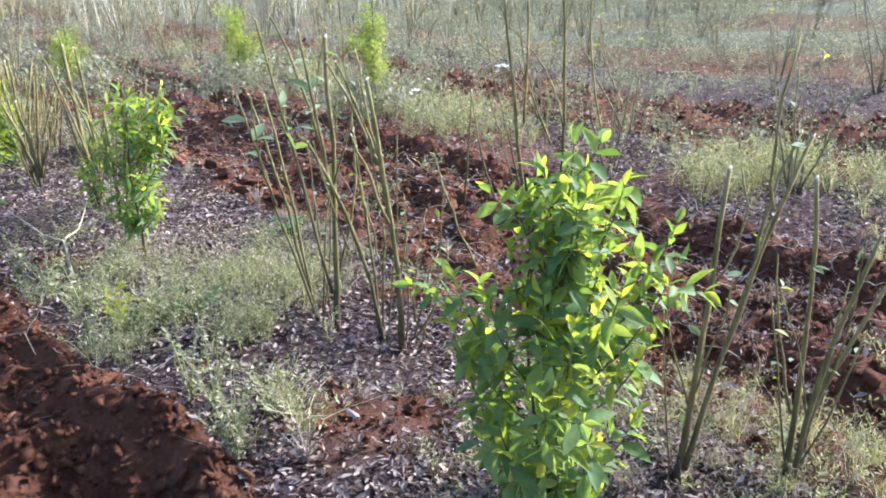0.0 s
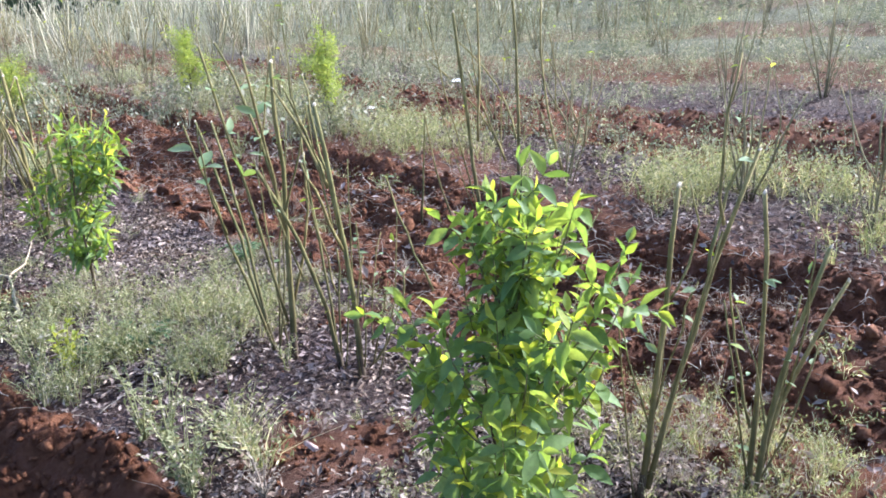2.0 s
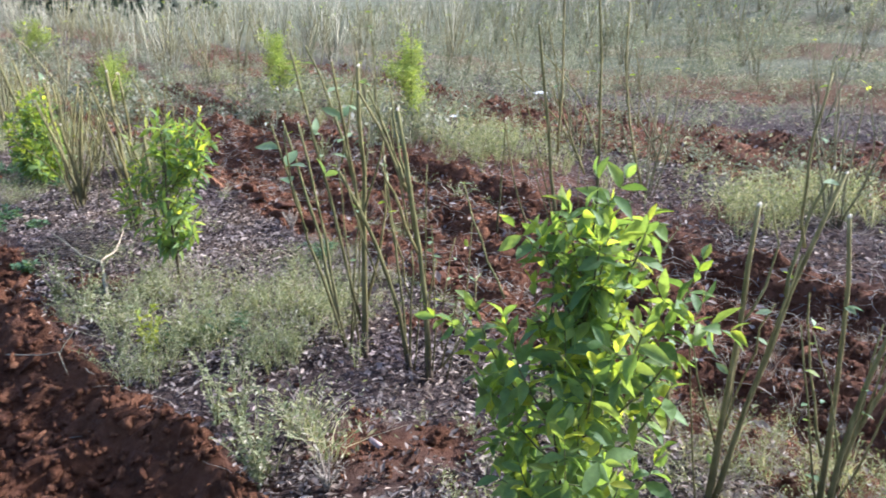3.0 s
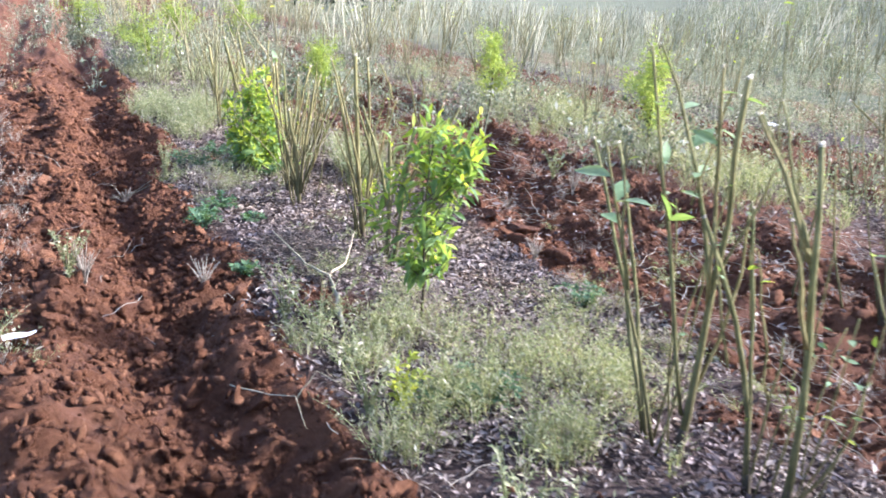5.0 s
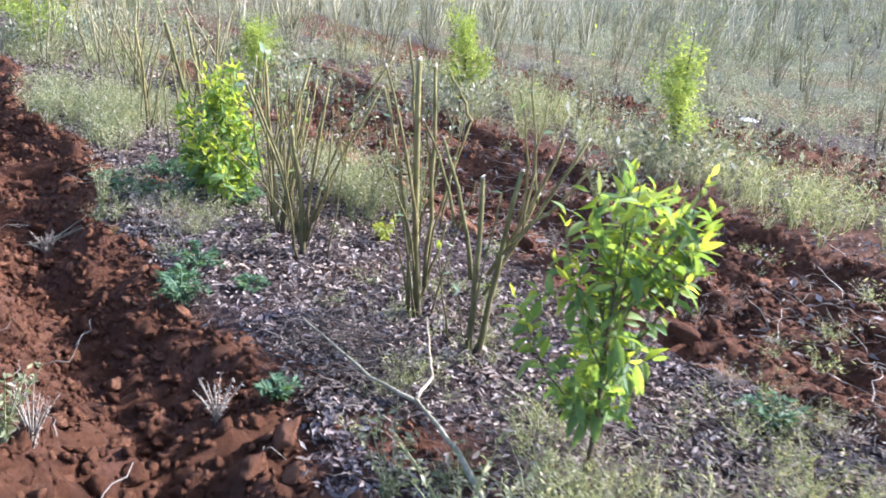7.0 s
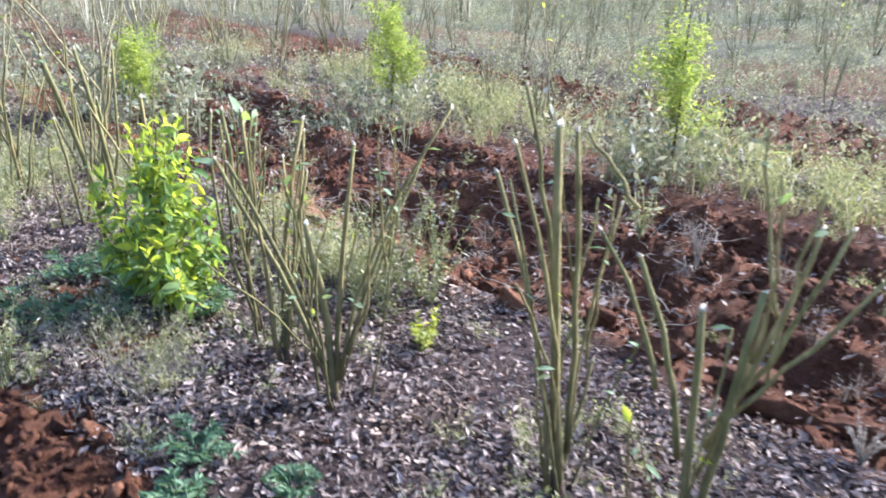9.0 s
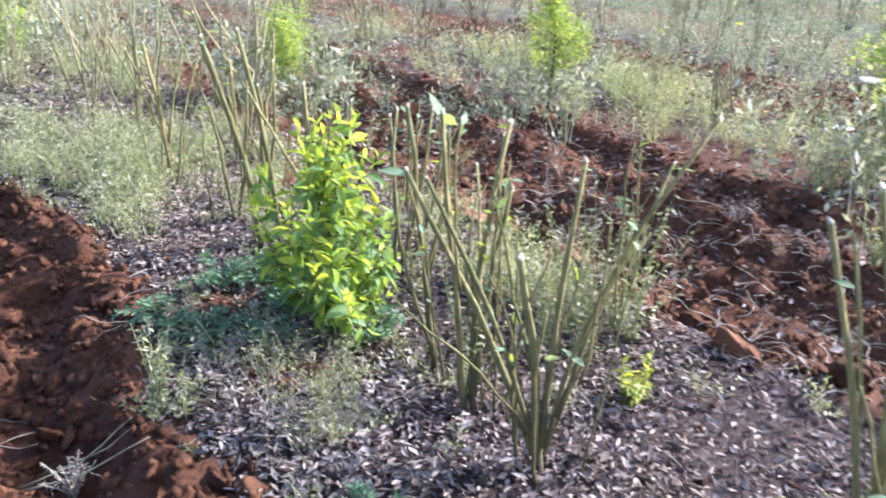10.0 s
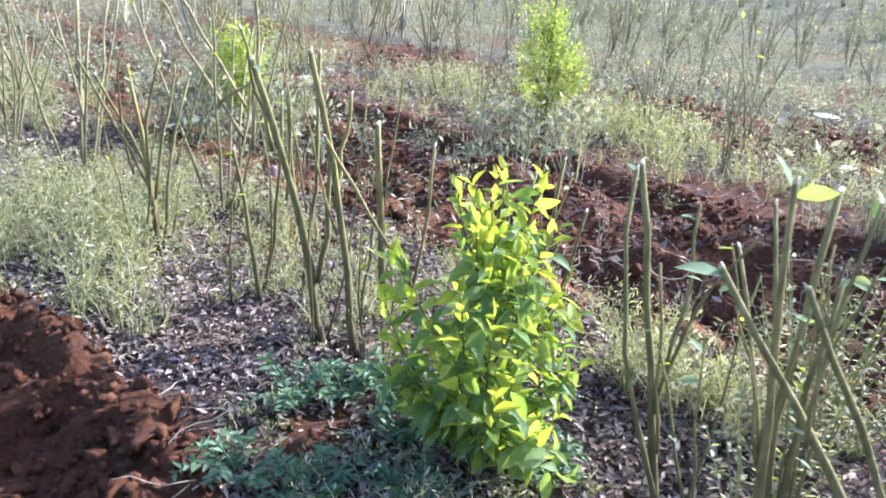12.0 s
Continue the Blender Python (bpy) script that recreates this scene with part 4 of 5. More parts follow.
def sapling(at, label, tall, clear, limbs, turned, copies, leaf, seed, lean=(0, 0), glow=0.4, droop=0.5, broad=1.0, girth=0.011, shoots=4, stems=1):
    """A young tree. limbs: reach to the side and height of each limb's tip, along the direction turned (degrees); each is repeated round the trunk, copies times.
    clear: bare height of the trunk; glow: share of young bright leaves near the tips; shoots: side shoots on a limb."""
    r = np.random.RandomState(seed)
    x, y = at
    base = Vector((x, y, ground_z(x, y)))
    tree = thing("sapling", label, "sapling", "saplings", base)
    lean = Vector((lean[0], lean[1], 0))
    axis = lambda z: lean * (z / tall) ** 2 * tall + Vector((0.008 * math.sin(9 * z), 0.008 * math.cos(7 * z), z))
    steps = [k / 8 for k in range(9)]
    v, f = tube([axis(q * tall * 0.95) - Vector((0, 0, 0.03)) * (q == 0) for q in steps], [girth * (1 - 0.8 * q) for q in steps], 8)
    part("trunk", smooth(arrays_mesh("trunk", v, f, M_TWIG)), tree)
    for k in range(stems - 1):
        a = 2.2 * k + r.rand()
        out = Vector((math.cos(a), math.sin(a), 0)) * r.uniform(0.06, 0.12)
        v, f = tube([axis(q * tall * 0.8) + out * q ** 0.6 - Vector((0, 0, 0.03)) * (q == 0) for q in steps], [girth * 0.7 * (1 - 0.8 * q) for q in steps], 7)
        part("stem", smooth(arrays_mesh("stem", v, f, M_TWIG)), tree)
    leaves = []

    def dress(p0, p1, p2, length, high, first):
        """Leaves in crossed pairs along a shoot."""
        n = max(2, int(length / (leaf * 0.30)))
        spin = r.rand() * 3.14
        for k in range(n + 1):
            t = first + (1 - first) * k / n
            p = bend(p0, p1, p2, t)
            way = (bend(p0, p1, p2, min(1, t + 0.05)) - bend(p0, p1, p2, t - 0.05)).normalized()
            e = way.orthogonal().normalized()
            spin += 1.57 + r.normal(0, 0.25)
            e = Matrix.Rotation(spin, 3, way) @ e
            for side in (1, -1):
                if r.rand() < 0.10:
                    continue
                open_ = radians(r.uniform(52, 92) - 42 * (t > 0.85))
                d = way * math.cos(open_) + e * side * math.sin(open_)
                young = r.rand() < glow * (0.15 + 0.85 * t ** 1.5) * (0.35 + 0.75 * high)
                d.z += r.uniform(-0.1, 0.25) if young or t > 0.85 else -droop * r.uniform(0.1, 1.3) * (1.15 - t)
                size = leaf * r.uniform(0.65, 1.15) * (0.72 if t > 0.85 else 1.0) * (0.88 if young else 1.0) * (1.0 - 0.18 * high)
                leaves.append((p, d, size, young))

    for s, z in limbs:
        for k in range(copies):
            a = radians(turned) + (0 if k == 0 else (1.3 + r.normal(0, 0.3)) * (1 if k == 1 else -1) * (1 if s > 0 else -1))
            reach, top = (abs(s), z) if k == 0 else (max(abs(s), 0.12) * r.uniform(0.75, 1.1), z * r.uniform(0.88, 1.0))
            if s < 0:
                a += math.pi
            out = Vector((math.cos(a), math.sin(a), 0)) * reach * 0.92
            z0 = max(clear, top - 0.16 - 0.75 * reach - 0.12 * r.rand())
            root, tip = axis(z0), axis(top - 0.035) + out
            pull = root.lerp(tip, 0.5) + out * 0.28 - Vector((0, 0, 0.08 * (top - z0)))
            v, f = tube([bend(root, pull, tip, t) for t in (0, 0.25, 0.5, 0.75, 1)], [0.0042, 0.0036, 0.0029, 0.0021, 0.001], 5, False)
            part("branch", smooth(arrays_mesh("branch", v, f, M_SHOOT)), tree)
            dress(root, pull, tip, (tip - root).length * 0.7, top / tall, 0.3)
            for j in range(shoots):
                t = r.uniform(0.25, 0.9)
                p0 = bend(root, pull, tip, t)
                d = Vector((r.normal(), r.normal(), r.uniform(-0.1, 1.0))).normalized() * r.uniform(0.07, 0.13)
                if p0.z + d.z > top:
                    d.z *= 0.3
                p1 = p0 + d
                mid = p0.lerp(p1, 0.5) - Vector((0, 0, 0.012))
                v, f = tube([p0, mid, p1], [0.0018, 0.0014, 0.0008], 4, False)
                part("shoot", smooth(arrays_mesh("shoot", v, f, M_SHOOT)), tree)
                dress(p0, mid, p1, d.length, p0.z / tall, 0.2)
    rest = {True: Heap(), False: Heap()}
    for p, d, size, young in leaves:
        ob = leaf_at(tree, base, YOUNG if young else LEAVES, p + base, d, size, r, broad=broad, loose=0.6)
        if r.rand() > 290 / len(leaves):
            m = ob.matrix_basis
            rest[young].raw([tuple(m @ v.co) for v in ob.data.vertices], [tuple(f.vertices) for f in ob.data.polygons])
            bpy.data.objects.remove(ob)
    for young, h in rest.items():
        if h.n:
            part("foliage", smooth(h.mesh("foliage", M_YOUNGFOLIAGE if young else M_FOLIAGE)), tree)
    return tree


sapling((0.655, 2.50), "bushy green sandalwood sapling with drooping leaves beside the path", 1.12, 0.03,
        [(0.03, 1.12), (-0.05, 1.06), (-0.12, 0.97), (0.30, 0.93), (0.31, 0.82), (0.16, 1.02), (-0.30, 0.78), (-0.30, 0.66), (-0.23, 0.48), (0.25, 0.42), (0.28, 0.64), (-0.18, 0.30), (0.12, 0.85), (-0.14, 0.84)],
        -2, 3, 0.092, 5, glow=0.48, droop=0.9, broad=0.98, girth=0.009, stems=3, shoots=2)
sapling((-1.37, 4.30), "slender sandalwood sapling with bright young tips and bare lower stem", 0.94, 0.20,
        [(0.19, 0.95), (0.22, 0.86), (0.21, 0.78), (-0.03, 0.93), (-0.19, 0.82), (-0.24, 0.54), (0.11, 0.33), (-0.06, 0.30), (0.12, 0.64), (-0.12, 0.70)],
        16, 2, 0.088, 6, glow=0.62, droop=0.45, broad=0.76, girth=0.008, shoots=3)
sapling((-3.47, 6.32), "full sandalwood sapling glowing yellow-green in the sun", 0.77, 0.08,
        [(-0.11, 0.75), (-0.02, 0.73), (0.09, 0.78), (0.13, 0.66), (0.20, 0.56), (-0.22, 0.58), (-0.26, 0.48), (-0.23, 0.38), (-0.20, 0.28), (-0.10, 0.20), (0.23, 0.44), (0.22, 0.30), (0.21, 0.18)],
        6, 3, 0.084, 7, glow=1.0, droop=0.4, broad=0.98, girth=0.009, shoots=2)


def far_sapling(at, tall, wide, seed, low=0.15):
    """A young tree further off, its leaves in one crown."""
    r = np.random.RandomState(seed)
    x, y = at
    tree = thing("sapling", "young yellow-green sandalwood sapling among weeds and stalks", "sapling", "saplings", (x, y, ground_z(x, y)))
    v, f = tube([(0, 0, -0.03), (0.01, 0, tall * 0.4), (0, 0.02, tall * 0.75), (0, 0.01, tall * 0.97)], [0.013, 0.010, 0.007, 0.003], 6)
    part("trunk", smooth(arrays_mesh("trunk", v, f, M_TWIG)), tree)
    n, twigs = 3600, 26
    twig = r.randint(0, twigs, n)
    a, reach = r.rand(twigs) * 6.283, wide * r.uniform(0.1, 1.25, twigs)
    foot = tall * r.uniform(low * 0.55, 0.7, twigs)
    top = np.minimum(foot + tall * r.uniform(0.15, 0.5, twigs), tall * r.uniform(0.8, 1.08, twigs) * (1.0 - 0.3 * (reach / wide) ** 2))
    t = r.rand(n)
    out = reach[twig] * np.sin(t * 1.571)
    p = np.stack([out * np.cos(a[twig]), out * np.sin(a[twig]), foot[twig] + (top - foot)[twig] * t], -1) + r.normal(0, 1, (n, 3)) * (0.02 + 0.03 * r.rand(n))[:, None]
    h = Heap()
    shape = [(0, 0, 0), (-0.2, 0.45, 0.05), (0, 1, -0.1), (0.2, 0.45, 0.05)]
    h.add(shape, [(0, 3, 2), (0, 2, 1)], turns(r.rand(n) * 6.3, r.normal(0.2, 0.5, n), r.normal(0, 0.4, n)), r.uniform(0.024, 0.046, n), p)
    part("crown", h.mesh("crown", M_CROWN), tree)
    return tree


for k, (x, y, tall, wide, low) in enumerate(FAR_SAPLINGS):
    far_sapling((x, y), tall, wide, 900 + k, low)


# ---- field's far end ----
def border_tree(x, y, tall, wide, seed):
    r = np.random.RandomState(seed)
    tree = thing("tree", "dark tree at the far end of the field", "tree", "trees at the field's end", (x, y, 0))
    v, f = tube([(0, 0, -0.1), (0.1, 0, tall * 0.3), (0, 0.1, tall * 0.6), (0.1, 0, tall * 0.9)], [0.22, 0.17, 0.12, 0.04], 7)
    part("trunk", smooth(arrays_mesh("trunk", v, f, M_TRUNK)), tree)
    for k in range(4):
        a, z = k * 1.7 + r.rand(), tall * r.uniform(0.3, 0.55)
        v, f = tube([(0, 0, z), (wide * 0.35 * math.cos(a), wide * 0.35 * math.sin(a), z + tall * 0.15), (wide * 0.7 * math.cos(a), wide * 0.7 * math.sin(a), z + tall * 0.25)], [0.09, 0.06, 0.02], 5)
        part("limb", smooth(arrays_mesh("limb", v, f, M_TRUNK)), tree)
    n = 900
    c = r.normal(0, 1, (18, 3)) * [wide * 0.45, wide * 0.45, tall * 0.17] + [0, 0, tall * 0.62]
    p = c[r.randint(0, 18, n)] + r.normal(0, 0.42, (n, 3)) * [1, 1, 0.7]
    p[:, 2] = np.maximum(p[:, 2], 0.3)
    h = Heap()
    h.add([(-0.5, 0, 0), (0, -0.3, 0.1), (0.5, 0, 0), (0, 0.3, 0.1)], [(0, 1, 2, 3)], turns(r.rand(n) * 6.3, r.rand(n) * 3, r.rand(n) * 3), r.uniform(0.25, 0.6, n), p)
    part("crown", h.mesh("crown", M_TREE), tree)
    return tree


tr = np.random.RandomState(3)
models = [border_tree(0, 0, 5.5 + k * 0.6, 2.2 + 0.2 * k, 60 + k) for k in range(5)]
END = np.array([-16.4, 36.8])          # middle of the field's end, and its line
END_WAY, END_OUT = np.array([0.91, 0.42]), np.array([-0.42, 0.91])
spots = [tuple(END + END_WAY * (-32 + 2.1 * i + tr.uniform(-0.8, 0.8)) + END_OUT * tr.uniform(1.0, 4.5)) for i in range(15)]
for i, (x, y) in enumerate(spots):
    m = Matrix.Translation((x, y, ground_z(x, y) - 0.1)) @ Matrix.Rotation(tr.rand() * 6.3, 4, "Z") @ Matrix.Scale(tr.uniform(0.8, 1.2), 4)
    if i < 5:
        models[i].matrix_basis = m
    else:
        copy_thing(models[i % 5], Matrix.Identity(4)).matrix_basis = m


def build_hedge():
    """Dark undergrowth and thin trunks along the field's end."""
    h, r = Heap(), np.random.RandomState(21)
    for x0, x1, n in ((-34, 1, 4400),):
        p = END + END_WAY * r.uniform(x0, x1, n)[:, None] + END_OUT * (0.4 + r.normal(0, 0.6, n))[:, None]
        x, y = p[:, 0], p[:, 1]
        z = np.array([ground_z(a, b) for a, b in zip(x, y)]) + r.uniform(0.1, 3.0, n)
        h.add([(-0.5, 0, 0), (0, -0.3, 0.1), (0.5, 0, 0), (0, 0.3, 0.1)], [(0, 1, 2, 3)], turns(r.rand(n) * 6.3, r.rand(n) * 3, r.rand(n) * 3), r.uniform(0.25, 0.6, n), np.stack([x, y, z], -1))
    tagged(new("hedge", h.mesh("hedge", M_TREE)), "dark tangled undergrowth along the far end of the field", "hedge", kind="stuff")


build_hedge()


# ---- small things ----
def rock(name, at, size, seed, mat, label, category, group=""):
    vs, fs = ico(3, seed)
    me = smooth(arrays_mesh(name, vs * np.array(size), fs, mat))
    ob = tagged(new(name, me), label, category, group)
    x, y = at
    ob.location = (x, y, ground_z(x, y) + size[2] * 0.35)
    ob.rotation_euler = (0.1, 0.15, seed)
    return ob


rock("stone", (-4.44, 8.86), (0.06, 0.055, 0.075), 15, M_STONE, "pale pinkish stone standing among the stalks", "stone")
rock("stone", (0.0, 2.97), (0.035, 0.03, 0.026), 5, M_STONE, "small pinkish stone lying on bare soil", "stone")
for k, (x, y, a, b, c) in enumerate(((-2.23, 4.22, 0.085, 0.06, 0.045), (-4.29, 6.30, 0.075, 0.06, 0.05), (-4.33, 6.47, 0.08, 0.06, 0.04), (-3.40, 5.45, 0.06, 0.05, 0.045), (-0.95, 5.25, 0.10, 0.05, 0.045), (-0.75, 5.10, 0.07, 0.05, 0.04))):
    rock("soil_lump", (x, y), (a, b, c), 30 + k, M_LUMP, "large dry lump of red soil at the bed's edge", "soil lump", "large soil lumps")


def fallen_branch(name, label, limbs, mat, category="branch"):
    """limbs: lists of x, y, height over the ground; with a thickness."""
    x, y = limbs[0][0][:2]
    base = Vector((x, y, ground_z(x, y)))
    br = thing(name, label, category, at=base)
    for k, (*pts, rad) in enumerate(limbs):
        w = [Vector((px, py, ground_z(px, py) + pz)) - base for px, py, pz in pts]
        fine_ = []
        for i in range(len(w) - 1):
            for q in (0, 0.34, 0.67):
                fine_.append(w[i].lerp(w[i + 1], q) + Vector((math.sin(i * 5 + q * 9 + k), math.cos(i * 3 + q * 7), 0)) * 0.003)
        fine_.append(w[-1])
        v, f = tube(fine_, [rad * (1 - 0.6 * i / (len(fine_) - 1)) for i in range(len(fine_))], 7)
        part("limb", smooth(arrays_mesh("limb", v, f, mat)), br)
    return br


fallen_branch("fallen_branch", "bleached forked branch lying at the bed's edge", [
    ((-1.58, 3.99, 0.06), (-1.68, 4.14, 0.10), (-1.79, 4.31, 0.09), (-1.90, 4.47, 0.08), 0.0115),
    ((-1.89, 4.46, 0.08), (-2.08, 4.58, 0.07), (-2.26, 4.70, 0.09), (-2.40, 4.80, 0.12), 0.007),
    ((-1.90, 4.47, 0.08), (-1.88, 4.60, 0.10), (-1.92, 4.72, 0.13), (-1.97, 4.88, 0.18), 0.0065)], M_DEAD)
fallen_branch("dry_root", "curled pale dry root lying on the red soil", [
    ((-1.75, 3.45, 0.02), (-1.55, 3.40, 0.05), (-1.44, 3.37, 0.09), (-1.36, 3.30, 0.06), 0.0032),
    ((-1.44, 3.37, 0.08), (-1.40, 3.44, 0.11), (-1.31, 3.44, 0.12), 0.0026)], M_DEAD, "root")
fallen_branch("dry_root", "matted pale dry roots on the furrow floor", [
    ((-4.10, 5.48, 0.03), (-3.95, 5.56, 0.05), (-3.85, 5.66, 0.03), 0.004),
    ((-4.05, 5.44, 0.03), (-3.92, 5.50, 0.07), (-3.75, 5.57, 0.04), 0.004),
    ((-4.02, 5.55, 0.04), (-3.90, 5.60, 0.02), (-3.78, 5.72, 0.05), 0.003)], M_DEAD, "root")


def shade_brush(at, wide, deep, high, count, turn, seed):
    """A low tangle of thin dry twigs, dark to stand in for shade."""
    r = np.random.RandomState(seed)
    h = Heap()
    for k in range(count):
        a, d = r.rand() * 6.283, math.sqrt(r.rand())
        px, py = d * wide * math.cos(a), d * deep * math.sin(a)
        qx, qy = at[0] + px * math.cos(turn) - py * math.sin(turn), at[1] + px * math.sin(turn) + py * math.cos(turn)
        p = Vector((qx, qy, ground_z(qx, qy) + high * (1 - d * d) * r.rand() ** 1.5))
        b, up, L = r.rand() * 6.283, r.normal(0.1, 0.28), r.uniform(0.05, 0.17)
        way = Vector((math.cos(b), math.sin(b), up)) * L
        bow = Vector((-way.y, way.x, r.normal(0, 0.3) * L)) * r.uniform(-0.25, 0.25)
        v, f = tube([p, p + way * 0.5 + bow, p + way], [0.0022, 0.0018, 0.0009], 3, False)
        h.raw(v, f)
    return tagged(new("shade_brush", h.mesh("shade_brush", M_SHADETWIG)), "low tangle of thin dark twigs standing in for sapling shade on the bed", "brushwood", kind="stuff")


# dark twigs added where the slender sapling's shadow lies on the bed
shade_brush((-2.22, 4.78), 0.42, 0.24, 0.11, 620, 2.4, 811)
slab_rng = np.random.RandomState(77)
for k in range(22):
    su, sv = 3.3 + 0.27 * k + slab_rng.normal(0, 0.08), 3.12 + slab_rng.normal(0, 0.05) + 0.13 * (k % 2)
    slab = rock("soil_lump", place(su, sv), (slab_rng.uniform(0.06, 0.10), slab_rng.uniform(0.10, 0.20), slab_rng.uniform(0.045, 0.075)), 110 + k, M_LUMP, "long turned slab of red soil along the strip's edge", "soil lump", "turned soil slabs")
    slab.rotation_euler = (slab_rng.normal(0, 0.15), slab_rng.normal(0.15, 0.15), 0.785 + slab_rng.normal(0, 0.35))


def paper_scrap(at, wide, long, turn, label):
    x, y = at
    n = 6
    v, f = [], []
    for i in range(n):
        for j in range(n):
            a, b = i / (n - 1) - 0.5, j / (n - 1) - 0.5
            v.append((a * wide * (1 - 1.6 * b * b - 0.3 * b), b * long, 0.010 + 0.006 * abs(a + b) + 0.004 * math.sin(7 * a + 5 * b)))
    for i in range(n - 1):
        for j in range(n - 1):
            f.append((i * n + j, (i + 1) * n + j, (i + 1) * n + j + 1, i * n + j + 1))
    ob = tagged(new("paper_scrap", smooth(arrays_mesh("paper_scrap", v, f, M_PAPER))), label, "paper")
    ob.location, ob.rotation_euler = (x, y, ground_z(x, y) + 0.03), (0.05, -0.06, turn)
    return ob


paper_scrap((-2.64, 3.39), 0.055, 0.12, -0.5, "crumpled white paper scrap lying on ploughed soil")
paper_scrap((0.12, 12.4), 0.20, 0.22, 0.3, "white scrap lying among far weeds")
paper_scrap((-0.77, 10.08), 0.13, 0.12, 0.9, "small white scrap lying on the far edge of the soil")


def leafy_plant(name, at, label, category, tall, wide, stems, leaf, mat, seed, group=""):
    """A small plant: fine stems, each with its own leaves."""
    r = np.random.RandomState(seed)
    x, y = at
    pl = thing(name, label, category, group, (x, y, ground_z(x, y)))
    for k in range(stems):
        a = k * 6.283 / stems + r.normal(0, 0.3)
        out, t = wide * r.uniform(0.4, 1.0), tall * r.uniform(0.6, 1.0)
        pts = [Vector((math.cos(a) * out * q ** 1.4, math.sin(a) * out * q ** 1.4, t * q - 0.01 * (q == 0))) for q in (0, 0.3, 0.65, 1)]
        v, f = tube(pts, [0.003, 0.0026, 0.002, 0.001], 4, False)
        st = part("stem", smooth(arrays_mesh("stem", v, f, mat)), pl)
        n = 26
        q = r.uniform(0.1, 1.0, n)
        p = np.array([tuple(pts[min(2, int(c * 3))].lerp(pts[min(2, int(c * 3)) + 1], c * 3 - min(2, int(c * 3)))) for c in q])
        h = Heap()
        h.add([(0, 0, 0), (-0.2, 0.45, 0.06), (0, 1, -0.12), (0.2, 0.45, 0.06)], [(0, 3, 2), (0, 2, 1)], turns(r.rand(n) * 6.3, r.normal(0.25, 0.4, n), r.normal(0, 0.4, n)), r.uniform(0.6, 1.2, n) * leaf, p)
        part("leaves", h.mesh("leaves", mat), st)
    return pl


def fern_weed(at, tall, wide, stems, seed):
    """A low spreading weed: arching stems with paired leaflets."""
    r = np.random.RandomState(seed)
    x, y = at
    pl = thing("low_weed", "low bluish-green leafy weed spreading on the bed", "weed", "low green weeds", (x, y, ground_z(x, y)))
    for k in range(stems):
        a = k * 6.283 / stems + r.normal(0, 0.3)
        out, t = wide * r.uniform(0.5, 1.0), tall * r.uniform(0.5, 1.0)
        pts = [Vector((math.cos(a) * out * q, math.sin(a) * out * q, t * math.sin(q * 2.2) - 0.01 * (q == 0))) for q in (0, 0.33, 0.67, 1)]
        v, f = tube(pts, [0.003, 0.0025, 0.002, 0.001], 4, False)
        st = part("stem", smooth(arrays_mesh("stem", v, f, M_GREENWEED)), pl)
        h, n = Heap(), 9
        q = np.linspace(0.18, 1.0, n)
        p = np.array([tuple(pts[min(2, int(c * 3))].lerp(pts[min(2, int(c * 3)) + 1], c * 3 - min(2, int(c * 3)))) for c in q])
        for side in (1, -1):
            h.add([(0, 0, 0), (-0.19, 0.4, 0.05), (0, 1, -0.12), (0.19, 0.4, 0.05)], [(0, 3, 2), (0, 2, 1)], turns(a - 1.571 + side * (1.0 + r.normal(0, 0.2, n)), r.normal(0.2, 0.3, n), r.normal(0, 0.3, n)), r.uniform(0.7, 1.2, n) * 0.043 * (1.15 - 0.5 * q), p)
        part("leaves", h.mesh("leaves", M_GREENWEED), st)
    return pl


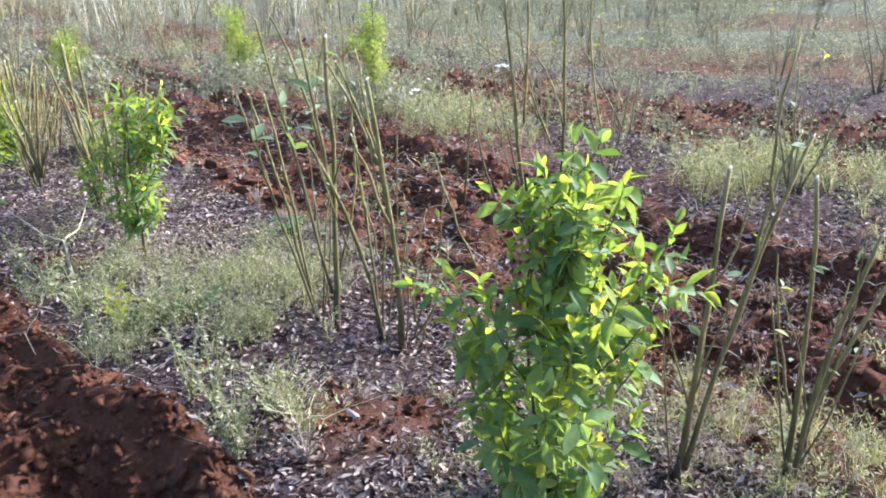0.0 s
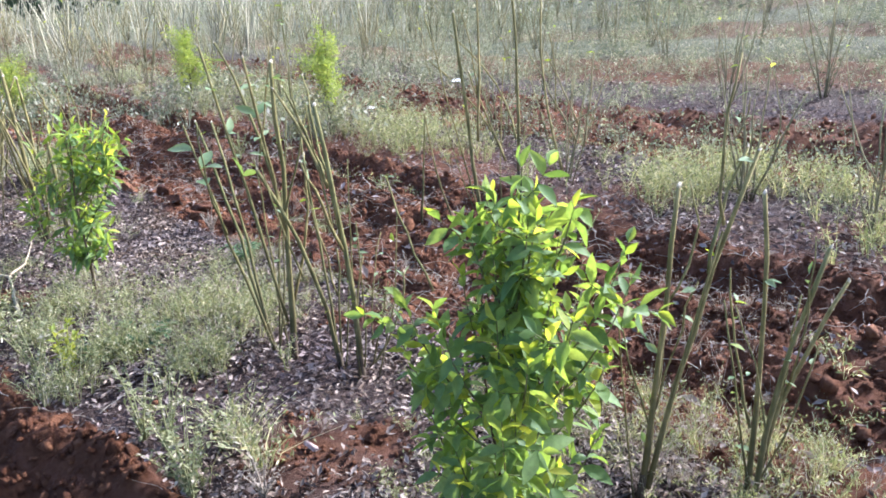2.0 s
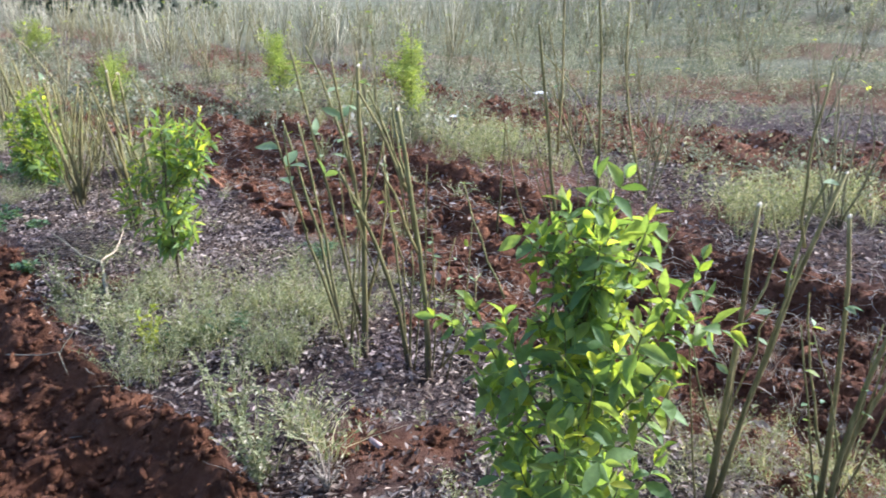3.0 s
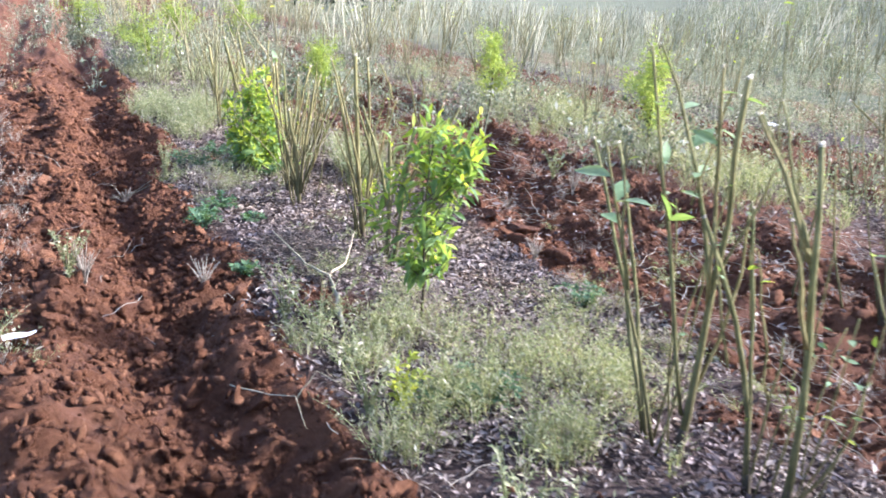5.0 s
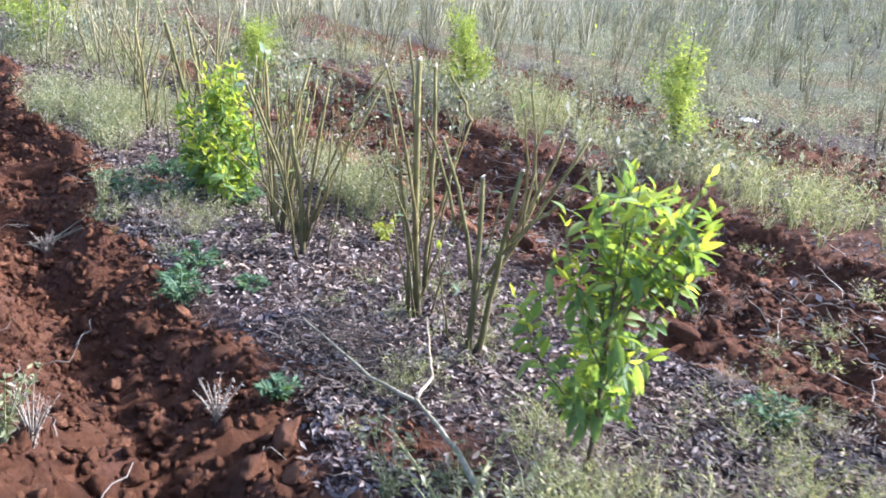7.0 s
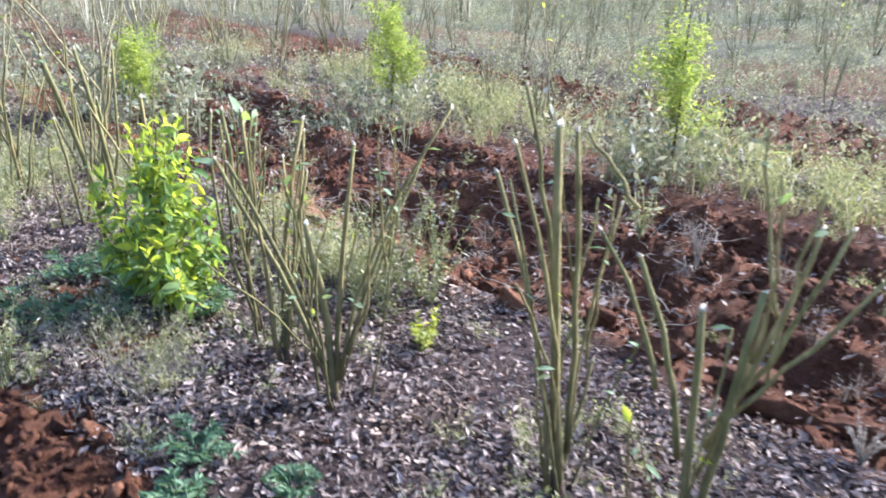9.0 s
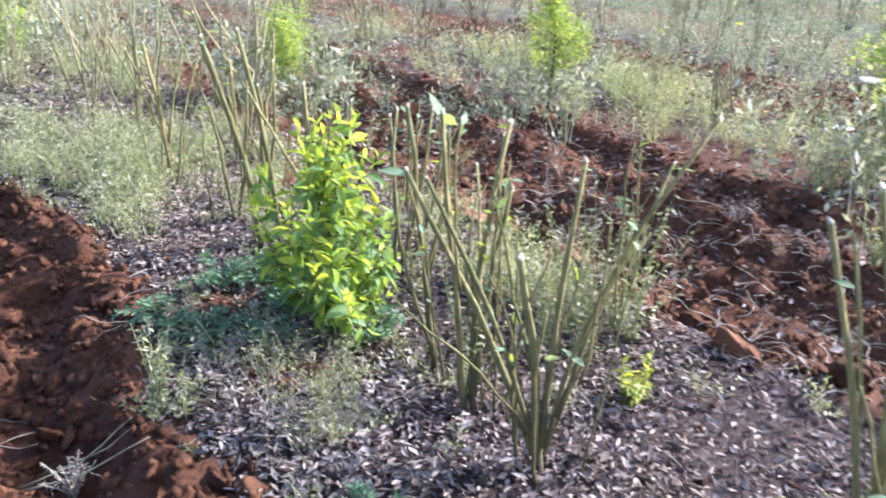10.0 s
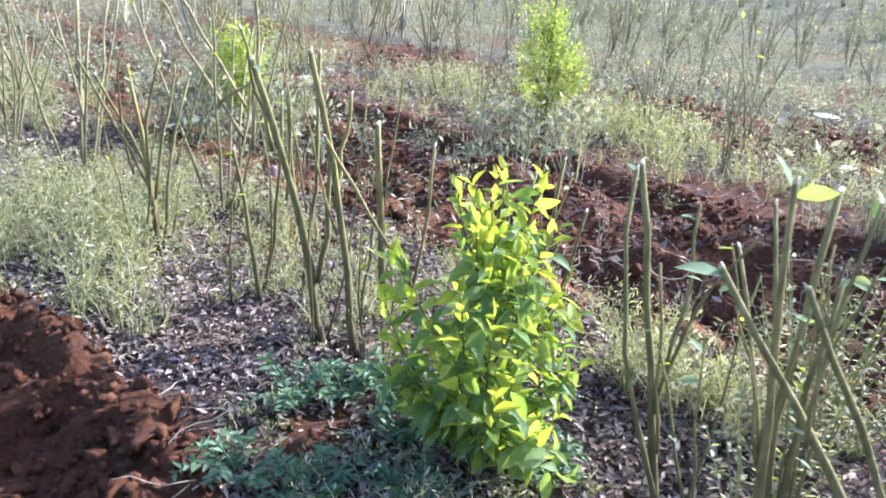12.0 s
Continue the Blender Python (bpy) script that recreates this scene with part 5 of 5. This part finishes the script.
for k, (x, y, tall, wide) in enumerate(((-3.95, 6.52, 0.12, 0.16), (-3.82, 6.60, 0.13, 0.15), (-3.69, 6.56, 0.14, 0.15), (-4.02, 6.18, 0.09, 0.15), (-3.84, 6.15, 0.09, 0.15), (-3.30, 6.26, 0.10, 0.12), (-3.66, 6.40, 0.13, 0.14), (-3.62, 6.14, 0.08, 0.12),
                                        (-0.90, 3.78, 0.11, 0.18), (-1.04, 3.70, 0.09, 0.14), (-2.98, 5.00, 0.12, 0.13), (-3.06, 5.12, 0.10, 0.10), (-3.07, 5.32, 0.09, 0.13), (-2.78, 5.20, 0.05, 0.08), (-2.34, 4.45, 0.08, 0.07), (-0.76, 4.88, 0.12, 0.14))):
    fern_weed((x, y), tall, wide, 10, 700 + k)
for k, (x, y, tall) in enumerate(((-1.13, 3.55, 0.24), (-2.46, 6.06, 0.15))):
    leafy_plant("yellow_weed", (x, y), "yellowing leafy weed standing on the bed", "weed", tall, 0.09, 6, 0.04, M_YELLOW, 740 + k, "yellow weeds")
for k, (x, y, tall, wide) in enumerate(((-2.58, 6.58, 0.62, 0.24), (-2.42, 6.66, 0.5, 0.2), (-0.60, 3.02, 0.34, 0.14), (-0.35, 2.75, 0.30, 0.14), (-3.80, 5.72, 0.30, 0.08), (-1.85, 4.0, 0.30, 0.15), (1.0, 4.6, 0.6, 0.2), (0.9, 3.6, 0.55, 0.2), (-2.83, 3.84, 0.22, 0.12), (-0.8, 8.4, 0.7, 0.35), (-1.3, 8.3, 0.6, 0.3), (-2.62, 6.35, 0.40, 0.22), (-2.45, 6.45, 0.36, 0.2), (-2.95, 5.95, 0.5, 0.15), (-1.46, 7.16, 0.22, 0.12), (-1.23, 3.5, 0.36, 0.20), (-1.65, 3.91, 0.34, 0.20), (-0.32, 2.7, 0.36, 0.12), (-0.49, 2.97, 0.36, 0.13), (-2.66, 6.48, 0.60, 0.20), (-2.50, 6.50, 0.52, 0.2), (-2.74, 6.36, 0.42, 0.18))):
    leafy_plant("tall_weed", (x, y), "tall wispy weed with small pale flower heads", "weed", tall, wide, 8, 0.026, M_WEED, 760 + k, "tall weeds")
for k, (x, y, tall) in enumerate(((-2.49, 4.33, 0.14), (-2.80, 3.90, 0.16), (-1.15, 5.45, 0.12), (-0.1, 2.72, 0.12), (-3.95, 5.5, 0.1), (-1.25, 6.9, 0.2))):
    leafy_plant("dry_grass", (x, y), "tuft of dry straw-coloured grass on the soil", "grass tuft", tall * 1.3, 0.08, 14, 0.013, M_STRAW, 790 + k, "dry grass tufts")
